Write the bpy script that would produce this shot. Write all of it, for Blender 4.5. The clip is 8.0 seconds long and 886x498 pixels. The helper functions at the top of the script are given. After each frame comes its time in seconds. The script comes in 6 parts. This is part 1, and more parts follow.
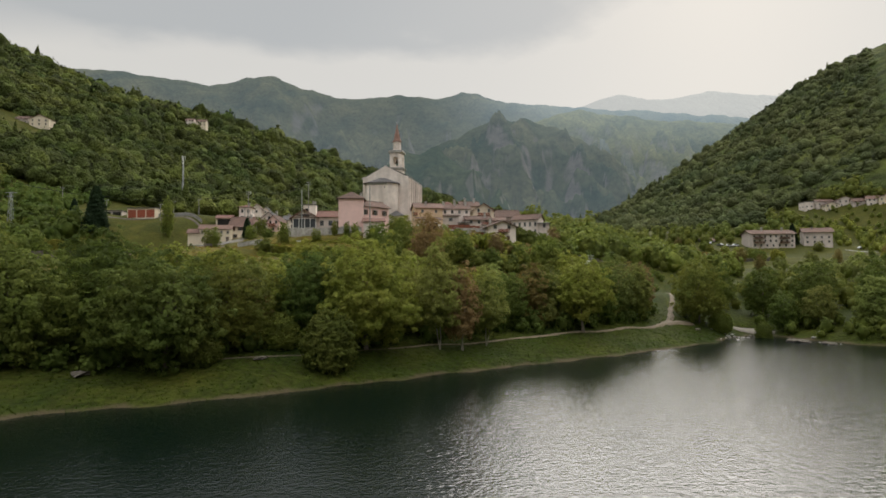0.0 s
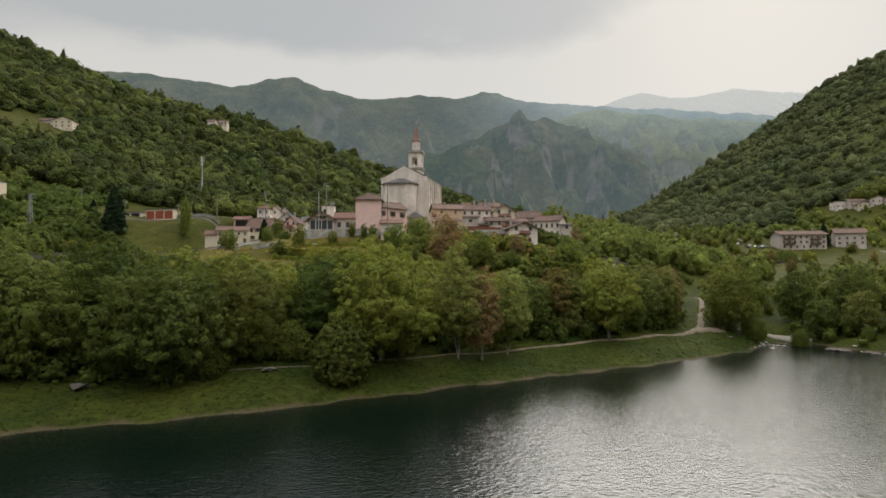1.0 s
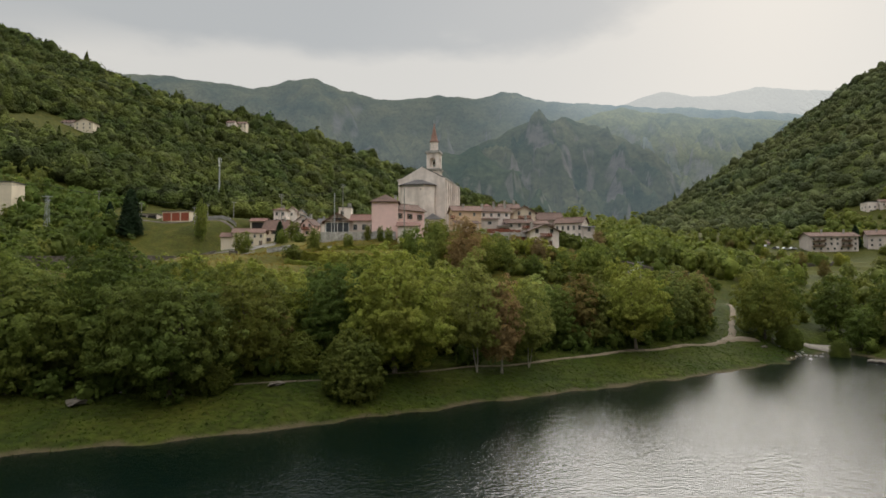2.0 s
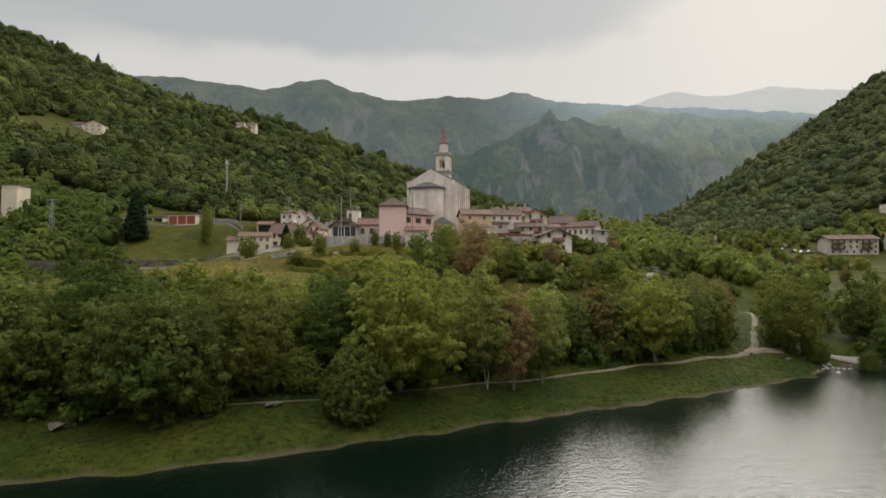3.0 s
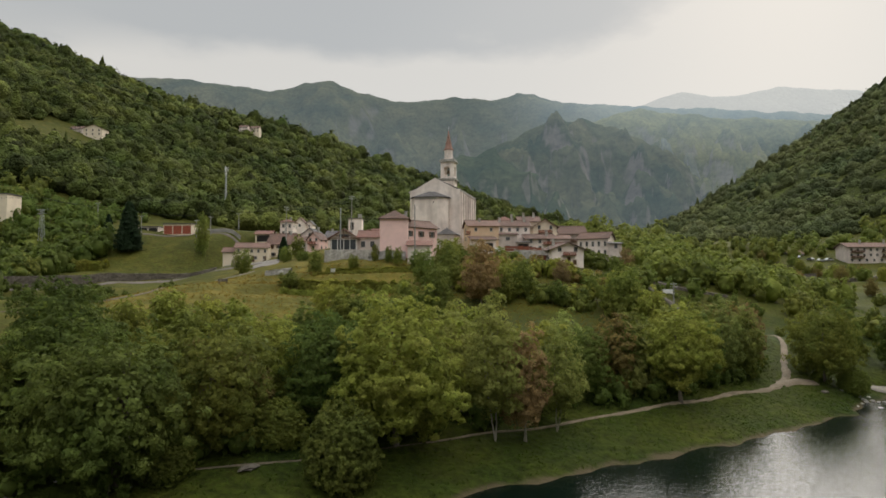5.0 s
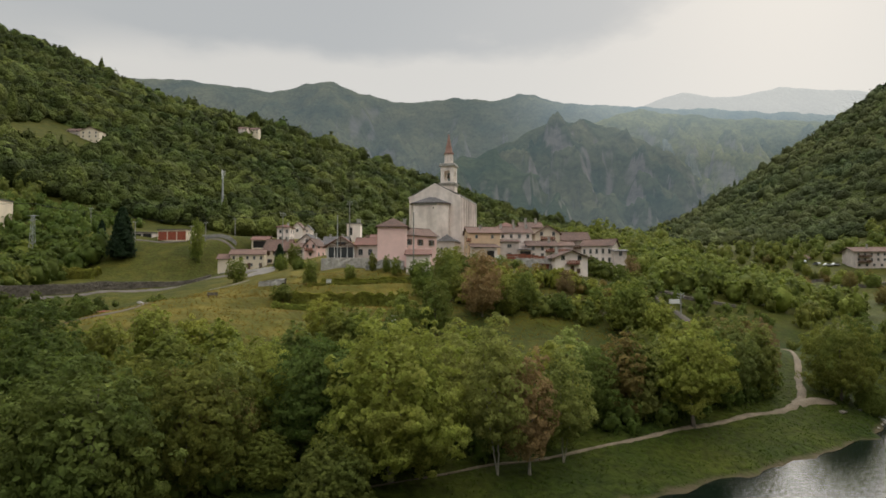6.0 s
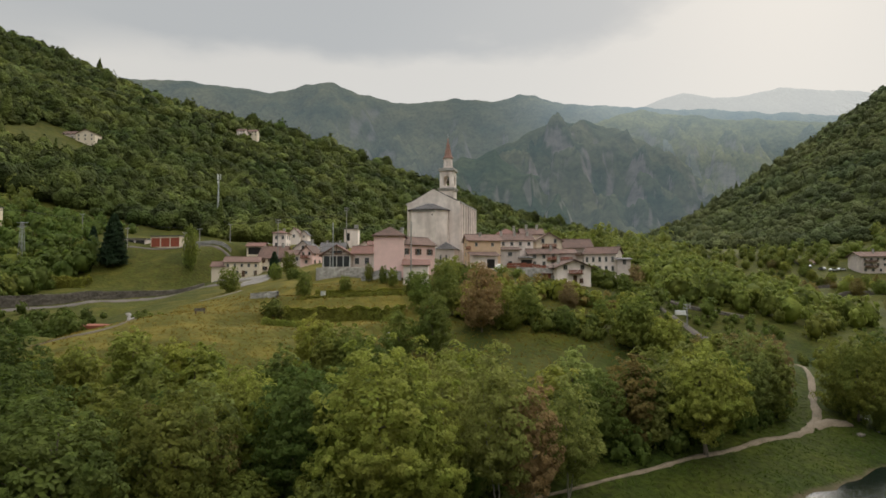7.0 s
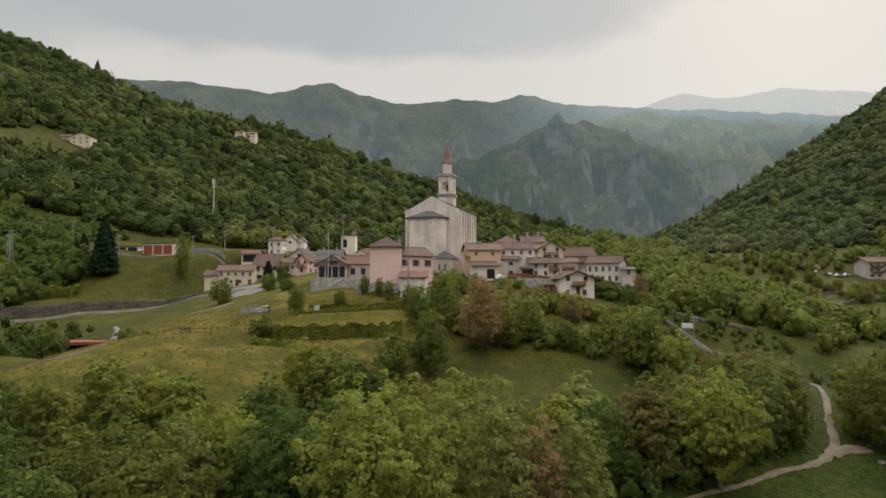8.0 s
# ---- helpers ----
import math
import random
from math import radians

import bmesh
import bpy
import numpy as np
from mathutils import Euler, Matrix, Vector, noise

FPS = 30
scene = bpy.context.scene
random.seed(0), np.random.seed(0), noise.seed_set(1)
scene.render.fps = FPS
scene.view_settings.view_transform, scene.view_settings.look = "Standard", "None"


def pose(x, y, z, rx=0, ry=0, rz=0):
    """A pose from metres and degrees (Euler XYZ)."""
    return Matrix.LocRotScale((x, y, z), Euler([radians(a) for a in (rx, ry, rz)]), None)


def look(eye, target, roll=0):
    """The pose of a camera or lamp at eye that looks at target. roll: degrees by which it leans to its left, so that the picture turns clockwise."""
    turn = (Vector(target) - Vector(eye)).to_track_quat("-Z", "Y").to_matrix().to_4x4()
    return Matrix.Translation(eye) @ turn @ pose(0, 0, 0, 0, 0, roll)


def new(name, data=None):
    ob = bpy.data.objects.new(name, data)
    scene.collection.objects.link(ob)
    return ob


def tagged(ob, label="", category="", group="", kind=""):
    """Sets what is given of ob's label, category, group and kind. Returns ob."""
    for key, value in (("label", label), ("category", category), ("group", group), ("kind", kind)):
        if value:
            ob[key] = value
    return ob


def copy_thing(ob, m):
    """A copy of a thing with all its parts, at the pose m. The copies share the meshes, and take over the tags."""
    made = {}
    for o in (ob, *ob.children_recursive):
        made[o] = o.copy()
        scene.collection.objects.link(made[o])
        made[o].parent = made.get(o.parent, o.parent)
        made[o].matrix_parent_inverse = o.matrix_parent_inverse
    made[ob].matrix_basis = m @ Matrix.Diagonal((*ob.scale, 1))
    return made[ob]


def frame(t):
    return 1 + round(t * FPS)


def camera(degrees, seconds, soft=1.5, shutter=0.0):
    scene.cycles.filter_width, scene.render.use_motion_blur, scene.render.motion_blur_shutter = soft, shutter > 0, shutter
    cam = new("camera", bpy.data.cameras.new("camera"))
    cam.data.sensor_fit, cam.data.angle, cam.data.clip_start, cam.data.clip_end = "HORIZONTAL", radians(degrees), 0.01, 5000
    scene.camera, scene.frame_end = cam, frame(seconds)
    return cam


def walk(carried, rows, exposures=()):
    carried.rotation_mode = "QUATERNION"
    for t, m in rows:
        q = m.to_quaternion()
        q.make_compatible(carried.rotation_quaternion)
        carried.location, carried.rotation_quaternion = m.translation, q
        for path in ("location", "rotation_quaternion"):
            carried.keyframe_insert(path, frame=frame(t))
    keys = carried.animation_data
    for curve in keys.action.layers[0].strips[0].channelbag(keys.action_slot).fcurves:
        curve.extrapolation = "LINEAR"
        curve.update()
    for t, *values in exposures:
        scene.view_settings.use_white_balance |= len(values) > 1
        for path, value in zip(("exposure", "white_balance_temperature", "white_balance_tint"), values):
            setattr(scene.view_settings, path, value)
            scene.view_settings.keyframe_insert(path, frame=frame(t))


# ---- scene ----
cam = camera(70.0, 8.0, soft=1.65)
PATH = [
    (0.0, pose(-1.717, -19.555, 13.611, 92.690, 0.323, -4.814)),
    (0.5, pose(-1.366, -17.231, 14.102, 92.671, 0.276, -3.976)),
    (1.0, pose(-1.077, -14.713, 14.584, 92.677, 0.201, -2.986)),
    (1.5, pose(-0.836, -12.172, 15.086, 92.685, 0.136, -2.081)),
    (2.0, pose(-0.623, -9.628, 15.702, 92.706, 0.075, -1.272)),
    (3.5, pose(-0.160, -2.419, 18.115, 92.776, -0.007, -0.150)),
    (4.0, pose(-0.012, -0.036, 19.182, 92.798, -0.006, 0.006)),
    (4.5, pose(0.110, 2.305, 20.294, 92.817, -0.012, 0.117)),
    (6.0, pose(0.493, 9.681, 23.816, 92.888, -0.005, 0.271)),
    (6.5, pose(0.690, 12.120, 25.037, 92.908, 0.012, 0.297)),
    (7.0, pose(0.890, 14.603, 26.333, 92.935, 0.030, 0.297)),
    (7.5, pose(1.102, 17.087, 27.661, 92.949, 0.060, 0.292)),
    (8.0, pose(1.286, 19.718, 29.193, 92.959, 0.060, 0.318)),
]
walk(cam, PATH)

# ---- sky, sun and exposure ----
SUN_TURN, SUN_UP = 30.0, 28.0
scene.view_settings.exposure = 0.45


def sky():
    world = bpy.data.worlds.new("overcast_sky")
    scene.world = world
    world.use_nodes = True
    nt = world.node_tree
    nt.nodes.clear()

    def node(kind, **values):
        n = nt.nodes.new(kind)
        for key, value in values.items():
            n.inputs[key].default_value = value
        return n

    def math_node(op, a, b=None, clamp=False):
        n = nt.nodes.new("ShaderNodeMath")
        n.operation, n.use_clamp = op, clamp
        for k, v in enumerate((a, b)):
            if v is None:
                continue
            if isinstance(v, (int, float)):
                n.inputs[k].default_value = v
            else:
                nt.links.new(v, n.inputs[k])
        return n.outputs[0]

    def ranged(value, a, b, c, d):
        n = nt.nodes.new("ShaderNodeMapRange")
        n.interpolation_type = "SMOOTHSTEP"
        nt.links.new(value, n.inputs[0])
        for k, v in enumerate((a, b, c, d)):
            n.inputs[k + 1].default_value = v
        return n.outputs[0]

    where = nt.nodes.new("ShaderNodeTexCoord").outputs["Generated"]
    axes = nt.nodes.new("ShaderNodeSeparateXYZ")
    nt.links.new(where, axes.inputs[0])
    x, y, z = axes.outputs
    # clouds lie on a flat layer, so they draw together towards the horizon
    lift = math_node("ADD", math_node("MAXIMUM", z, 0.0), 0.16)
    flat = nt.nodes.new("ShaderNodeCombineXYZ")
    nt.links.new(math_node("DIVIDE", x, lift), flat.inputs[0])
    nt.links.new(math_node("DIVIDE", y, lift), flat.inputs[1])
    billow = node("ShaderNodeTexNoise", Scale=1.1, Detail=6.0, Roughness=0.55)
    nt.links.new(flat.outputs[0], billow.inputs["Vector"])
    veil = node("ShaderNodeTexNoise", Scale=0.45, Detail=3.0, Roughness=0.45)
    nt.links.new(flat.outputs[0], veil.inputs["Vector"])
    bearing = math_node("DIVIDE", x, math_node("MAXIMUM", y, 0.05))
    wisp = math_node("MULTIPLY", math_node("SUBTRACT", billow.outputs[0], 0.5), 1.35)
    # the cloud bank thins out towards the sun along a slanting edge
    edge = math_node("ADD", math_node("SUBTRACT", bearing, math_node("MULTIPLY", z, 3.5)), wisp)
    sunward = ranged(edge, -1.22, -0.92, 0.0, 1.0)
    ahead = ranged(y, -0.3, 0.5, 0.6, 1.0)
    low = ranged(math_node("ADD", z, math_node("MULTIPLY", wisp, 0.12)), 0.352, 0.305, 0.0, 1.0)
    low = math_node("MULTIPLY", low, ranged(math_node("ADD", bearing, wisp), -0.78, -0.46, 0.2, 1.0))
    thin = math_node("MAXIMUM", sunward, low)
    thin = math_node("ADD", thin, ranged(veil.outputs[0], 0.3, 0.7, -0.12, 0.28))
    thin = math_node("MULTIPLY", thin, ahead, True)
    tint = nt.nodes.new("ShaderNodeMix")
    tint.data_type = "RGBA"
    tint.inputs["A"].default_value = (0.355, 0.36, 0.355, 1)
    tint.inputs["B"].default_value = (0.505, 0.487, 0.452, 1)
    nt.links.new(thin, tint.inputs["Factor"])
    # the cloud veil glows round the hidden sun
    aim = nt.nodes.new("ShaderNodeVectorMath")
    aim.operation = "DOT_PRODUCT"
    nt.links.new(where, aim.inputs[0])
    up, turn = radians(SUN_UP), radians(SUN_TURN)
    aim.inputs[1].default_value = (math.sin(turn) * math.cos(up), math.cos(turn) * math.cos(up), math.sin(up))
    glow = math_node("MULTIPLY", math_node("POWER", math_node("MAXIMUM", aim.outputs["Value"], 0.0), 16.0), 1.6)
    cloud = nt.nodes.new("ShaderNodeBackground")
    nt.links.new(tint.outputs["Result"], cloud.inputs[0])
    nt.links.new(math_node("ADD", ranged(z, 0.42, 0.9, 1.0, 4.2), math_node("MULTIPLY", glow, ranged(z, 0.41, 0.56, 0.0, 1.0))), cloud.inputs[1])
    blue = nt.nodes.new("ShaderNodeTexSky")
    blue.sky_type, blue.sun_disc = "NISHITA", False
    blue.sun_elevation, blue.sun_rotation = radians(SUN_UP), radians(SUN_TURN)
    clear = node("ShaderNodeBackground", Strength=0.1)
    nt.links.new(blue.outputs[0], clear.inputs[0])
    mix = node("ShaderNodeMixShader", Fac=0.93)
    nt.links.new(clear.outputs[0], mix.inputs[1])
    nt.links.new(cloud.outputs[0], mix.inputs[2])
    nt.links.new(mix.outputs[0], nt.nodes.new("ShaderNodeOutputWorld").inputs[0])


sky()
sun = new("sun", bpy.data.lights.new("sun", "SUN"))
sun.data.energy, sun.data.angle, sun.data.color = 1.55, radians(42), (1.0, 0.95, 0.87)
sun.matrix_world = look((400 * math.sin(radians(SUN_TURN)), 400 * math.cos(radians(SUN_TURN)), 400 * math.tan(radians(SUN_UP))), (0, 0, 0))


# ---- materials ----
def material(name, a, b, rough=0.9, grain=4.0, blotch=0.3, relief=0.15, metal=0.0, through_light=0.0, each=0.0, whole=0.0, gloss=0.3, fleck=0.25, pores=0.0, streak=0.0):
    """A surface of two colours mixed by blotches and grain; each: how far islands differ, whole: how far objects differ."""
    m = bpy.data.materials.new(name)
    m.use_nodes = True
    nt = m.node_tree
    shader = nt.nodes["Principled BSDF"]
    shader.inputs["Roughness"].default_value = rough
    shader.inputs["Metallic"].default_value = metal
    shader.inputs["Specular IOR Level"].default_value = gloss
    where = nt.nodes.new("ShaderNodeNewGeometry").outputs["Position"]

    def noise_at(scale, detail):
        n = nt.nodes.new("ShaderNodeTexNoise")
        n.inputs["Scale"].default_value, n.inputs["Detail"].default_value = scale, detail
        nt.links.new(where, n.inputs["Vector"])
        return n.outputs[0]

    def blend(kind, f, one, two):
        n = nt.nodes.new("ShaderNodeMix")
        n.data_type, n.blend_type = "RGBA", kind
        for socket, v in (("Factor", f), ("A", one), ("B", two)):
            if isinstance(v, (int, float)):
                n.inputs[socket].default_value = v
            elif isinstance(v, tuple):
                n.inputs[socket].default_value = (*v, 1)
            else:
                nt.links.new(v, n.inputs[socket])
        return n.outputs["Result"]

    def spread(value, c, d, lo=0.0, hi=1.0):
        n = nt.nodes.new("ShaderNodeMapRange")
        nt.links.new(value, n.inputs[0])
        for k, v in enumerate((lo, hi, c, d)):
            n.inputs[k + 1].default_value = v
        return n.outputs[0]

    fine, wide = noise_at(grain, 4), noise_at(blotch, 3)
    if streak:
        # rain streaks run down the wall
        tall = nt.nodes.new("ShaderNodeMapping")
        tall.inputs["Scale"].default_value = (1, 1, streak)
        nt.links.new(where, tall.inputs["Vector"])
        nt.links.new(tall.outputs[0], wide.node.inputs["Vector"])
        wide.node.inputs["Detail"].default_value = 6
    colour = blend("MIX", spread(wide, 0, 1, 0.3, 0.7), a, b)
    colour = blend("MULTIPLY", 1.0, colour, spread(fine, 1 - fleck * 1.1, 1 + fleck, 0.3, 0.7))
    if each:
        island = nt.nodes.new("ShaderNodeNewGeometry").outputs["Random Per Island"]
        colour = blend("MULTIPLY", 1.0, colour, spread(island, 1 - each, 1 + each))
    if whole:
        info = nt.nodes.new("ShaderNodeObjectInfo").outputs["Random"]
        colour = blend("MULTIPLY", 1.0, colour, spread(info, 1 - whole, 1 + whole))
        if through_light:
            # some trees are fresher and yellower than others
            fresh = nt.nodes.new("ShaderNodeTexWhiteNoise")
            fresh.noise_dimensions = "1D"
            nt.links.new(info, fresh.inputs["W"])
            colour = blend("MULTIPLY", 1.0, colour, blend("MIX", fresh.outputs["Value"], (0.92, 1.0, 1.0), (1.10, 1.02, 0.92)))
    nt.links.new(colour, shader.inputs["Base Color"])
    if relief:
        bump = nt.nodes.new("ShaderNodeBump")
        bump.inputs["Strength"].default_value, bump.inputs["Distance"].default_value = relief, 0.6 / grain
        nt.links.new(noise_at(pores, 3) if pores else fine, bump.inputs["Height"])
        nt.links.new(bump.outputs[0], shader.inputs["Normal"])
    if through_light:
        leaf = nt.nodes.new("ShaderNodeBsdfTranslucent")
        nt.links.new(colour, leaf.inputs[0])
        both = nt.nodes.new("ShaderNodeMixShader")
        both.inputs[0].default_value = through_light
        nt.links.new(shader.outputs[0], both.inputs[1])
        nt.links.new(leaf.outputs[0], both.inputs[2])
        nt.links.new(both.outputs[0], nt.nodes["Material Output"].inputs[0])
    return m


def leaf_material(name, a, b, whole=0.2):
    return material(name, a, b, rough=0.75, grain=0.9, blotch=0.16, relief=0, through_light=0.5, each=0.25, whole=whole, gloss=0.2)


LEAF = leaf_material("leaf_green", (0.123, 0.159, 0.033), (0.189, 0.206, 0.044))
LEAF_LIGHT = leaf_material("leaf_light_green", (0.209, 0.242, 0.044), (0.264, 0.271, 0.055))
LEAF_SPRING = leaf_material("leaf_spring_green", (0.226, 0.274, 0.047), (0.291, 0.297, 0.06), 0.0)
LEAF_DARK = leaf_material("leaf_dark_green", (0.081, 0.121, 0.024), (0.121, 0.152, 0.032))
LEAF_RUSSET = leaf_material("leaf_russet", (0.259, 0.179, 0.087), (0.236, 0.172, 0.08))
LEAF_OLIVE = leaf_material("leaf_olive_brown", (0.198, 0.165, 0.052), (0.226, 0.176, 0.059))
LEAF_GREY = leaf_material("leaf_grey_green", (0.2, 0.231, 0.06), (0.24, 0.255, 0.07))
NEEDLE = leaf_material("needle_green", (0.018, 0.037, 0.018), (0.024, 0.045, 0.02))
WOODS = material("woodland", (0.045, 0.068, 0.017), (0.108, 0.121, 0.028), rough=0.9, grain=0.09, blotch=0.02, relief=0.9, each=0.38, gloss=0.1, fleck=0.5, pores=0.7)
# eastern and far woods: haze is put into a paler, bluer base colour
WOODS_HAZED = material("hazed_woodland", (0.062, 0.082, 0.034), (0.116, 0.122, 0.046), rough=0.9, grain=0.08, blotch=0.012, relief=0.7, each=0.30, gloss=0.1, fleck=0.36, pores=0.7)
BARK = material("bark", (0.12, 0.10, 0.08), (0.18, 0.15, 0.12), grain=6, blotch=1, relief=0.5)
PALE_BARK = material("pale_bark", (0.30, 0.27, 0.22), (0.20, 0.18, 0.15), grain=6, blotch=1.5, relief=0.3)
GRAVEL = material("gravel", (0.205, 0.16, 0.115), (0.13, 0.105, 0.072), grain=5, blotch=0.5, relief=0.3)
PEBBLES = material("pale_pebbles", (0.27, 0.24, 0.205), (0.18, 0.16, 0.135), grain=5, blotch=0.6, relief=0.4)
EARTH = material("trodden_earth", (0.13, 0.105, 0.075), (0.085, 0.07, 0.05), grain=3, blotch=0.5, relief=0.3)
ASPHALT = material("asphalt", (0.125, 0.106, 0.094), (0.088, 0.076, 0.067), grain=7, blotch=0.25, relief=0.1)
STONE = material("stone", (0.150, 0.130, 0.108), (0.080, 0.071, 0.058), grain=1.6, blotch=0.35, relief=0.8)
PALE_STONE = material("pale_stone", (0.42, 0.40, 0.37), (0.27, 0.26, 0.24), grain=1.6, blotch=0.35, relief=0.6)
PLASTER_CHURCH = material("weathered_plaster", (0.88, 0.79, 0.73), (0.50, 0.43, 0.39), grain=0.6, blotch=0.30, relief=0.02, fleck=0.10, streak=0.3)
PLASTER_WHITE = material("white_plaster", (0.86, 0.76, 0.71), (0.66, 0.57, 0.52), grain=1.0, blotch=0.35, relief=0.02, whole=0.1, fleck=0.07, streak=0.4)
PLASTER_PINK = material("pink_plaster", (0.82, 0.57, 0.53), (0.74, 0.52, 0.48), grain=1.0, blotch=0.2, relief=0.02, fleck=0.04)
PLASTER_CREAM = material("cream_plaster", (0.74, 0.64, 0.50), (0.62, 0.53, 0.42), grain=1.0, blotch=0.25, relief=0.02, fleck=0.06)
PLASTER_OCHRE = material("ochre_plaster", (0.70, 0.50, 0.33), (0.62, 0.46, 0.32), grain=1.0, blotch=0.3, relief=0.02, fleck=0.06)
PLASTER_GREY = material("grey_plaster", (0.64, 0.56, 0.51), (0.46, 0.39, 0.36), grain=1.0, blotch=0.35, relief=0.05, fleck=0.1, streak=0.4)
TILE = material("brown_roof_tile", (0.165, 0.100, 0.080), (0.112, 0.074, 0.060), grain=2.6, blotch=0.3, relief=0.6, whole=0.2)
TILE_RED = material("red_roof_tile", (0.19, 0.095, 0.075), (0.15, 0.085, 0.07), grain=2.6, blotch=0.4, relief=0.6)
SLATE = material("grey_slate", (0.125, 0.115, 0.115), (0.085, 0.08, 0.08), grain=2.6, blotch=0.4, relief=0.5)
BRICK_RED = material("spire_brick", (0.30, 0.175, 0.14), (0.25, 0.155, 0.125), grain=3, blotch=0.6, relief=0.3)
TIMBER = material("brown_timber", (0.13, 0.075, 0.045), (0.085, 0.05, 0.035), grain=5, blotch=1, relief=0.3)
RED_TIMBER = material("red_timber", (0.26, 0.085, 0.05), (0.19, 0.07, 0.045), grain=4, blotch=1, relief=0.3)
RED_DOOR = material("red_metal_door", (0.34, 0.085, 0.045), (0.27, 0.075, 0.045), rough=0.55, grain=3, blotch=0.6, relief=0.05)
CONCRETE = material("concrete", (0.29, 0.28, 0.265), (0.21, 0.205, 0.195), grain=2.5, blotch=0.4, relief=0.15)
PAVING = material("worn_paving", (0.215, 0.195, 0.175), (0.15, 0.138, 0.125), grain=2.5, blotch=0.4, relief=0.15)
STEEL = material("galvanised_steel", (0.42, 0.43, 0.44), (0.34, 0.35, 0.36), rough=0.5, grain=4, blotch=1, relief=0.05, metal=0.4)
# near-black colour standing in for the shade inside openings
OPENING_SHADE = material("opening_shade", (0.025, 0.022, 0.02), (0.018, 0.017, 0.016), grain=3, relief=0)
GLASS = material("window_glass", (0.03, 0.035, 0.04), (0.02, 0.022, 0.026), rough=0.12, grain=2, relief=0, gloss=0.5)
WHITE_PAINT = material("white_paint", (0.72, 0.72, 0.70), (0.62, 0.62, 0.60), rough=0.5, grain=4, relief=0.05)
CAR_PAINT = material("silver_car_paint", (0.45, 0.46, 0.47), (0.42, 0.43, 0.44), rough=0.25, grain=2, relief=0, metal=0.3, gloss=0.5, whole=0.4)
RUBBER = material("black_rubber", (0.02, 0.02, 0.02), (0.03, 0.03, 0.03), grain=6, relief=0.1)


def ground_material():
    """Grass with drier and mown patches, bare earth by the water."""
    m = material("meadow_grass", (0.015, 0.028, 0.004), (0.046, 0.054, 0.007), grain=1.1, blotch=0.06, relief=0.6, gloss=0.1, fleck=0.42)
    nt = m.node_tree
    shader = nt.nodes["Principled BSDF"]
    grass = shader.inputs["Base Color"].links[0].from_socket
    geo = nt.nodes.new("ShaderNodeNewGeometry").outputs["Position"]
    split = nt.nodes.new("ShaderNodeSeparateXYZ")
    nt.links.new(geo, split.inputs[0])
    tuft = nt.nodes.new("ShaderNodeTexNoise")
    tuft.inputs["Scale"].default_value, tuft.inputs["Detail"].default_value = 0.22, 5
    nt.links.new(geo, tuft.inputs["Vector"])
    dry = nt.nodes.new("ShaderNodeMapRange")
    nt.links.new(tuft.outputs[0], dry.inputs[0])
    for k, v in enumerate((0.44, 0.74, 0.0, 0.6)):
        dry.inputs[k + 1].default_value = v
    # the hay meadows up the slope are drier than the bank
    hay = nt.nodes.new("ShaderNodeMapRange")
    nt.links.new(split.outputs[2], hay.inputs[0])
    for k, v in enumerate((9.0, 19.0, 0.0, 0.34)):
        hay.inputs[k + 1].default_value = v
    slope = nt.nodes.new("ShaderNodeMapRange")
    nt.links.new(split.outputs[2], slope.inputs[0])
    for k, v in enumerate((4.0, 11.0, 0.2, 1.0)):
        slope.inputs[k + 1].default_value = v
    parched = nt.nodes.new("ShaderNodeMath")
    parched.operation = "MULTIPLY"
    nt.links.new(dry.outputs[0], parched.inputs[0])
    nt.links.new(slope.outputs[0], parched.inputs[1])
    both = nt.nodes.new("ShaderNodeMath")
    both.use_clamp = True
    nt.links.new(parched.outputs[0], both.inputs[0])
    nt.links.new(hay.outputs[0], both.inputs[1])
    # the pastures in the hollow and above the lane are grazed and stay green
    field = nt.nodes.new("ShaderNodeMapRange")
    nt.links.new(split.outputs[0], field.inputs[0])
    for k, v in enumerate((-72.0, -56.0, 0.38, 1.0)):
        field.inputs[k + 1].default_value = v
    damp = nt.nodes.new("ShaderNodeMapRange")
    nt.links.new(split.outputs[0], damp.inputs[0])
    for k, v in enumerate((-8.0, 6.0, 1.0, 0.35)):
        damp.inputs[k + 1].default_value = v
    ridge = nt.nodes.new("ShaderNodeMath")
    ridge.operation = "MULTIPLY"
    nt.links.new(field.outputs[0], ridge.inputs[0])
    nt.links.new(damp.outputs[0], ridge.inputs[1])
    sere = nt.nodes.new("ShaderNodeMath")
    sere.operation = "MULTIPLY"
    nt.links.new(both.outputs[0], sere.inputs[0])
    nt.links.new(ridge.outputs[0], sere.inputs[1])
    one = nt.nodes.new("ShaderNodeMix")
    one.data_type = "RGBA"
    one.inputs["B"].default_value = (0.165, 0.128, 0.026, 1)
    nt.links.new(sere.outputs[0], one.inputs["Factor"])
    nt.links.new(grass, one.inputs["A"])
    wet = nt.nodes.new("ShaderNodeMath")
    wet.operation = "MULTIPLY_ADD"
    nt.links.new(tuft.outputs[0], wet.inputs[0])
    wet.inputs[1].default_value = -1.2
    nt.links.new(split.outputs[2], wet.inputs[2])
    edge = nt.nodes.new("ShaderNodeMapRange")
    nt.links.new(wet.outputs[0], edge.inputs[0])
    for k, v in enumerate((-0.6, -0.25, 1.0, 0.0)):
        edge.inputs[k + 1].default_value = v
    two = nt.nodes.new("ShaderNodeMix")
    two.data_type = "RGBA"
    two.inputs["B"].default_value = (0.075, 0.060, 0.034, 1)
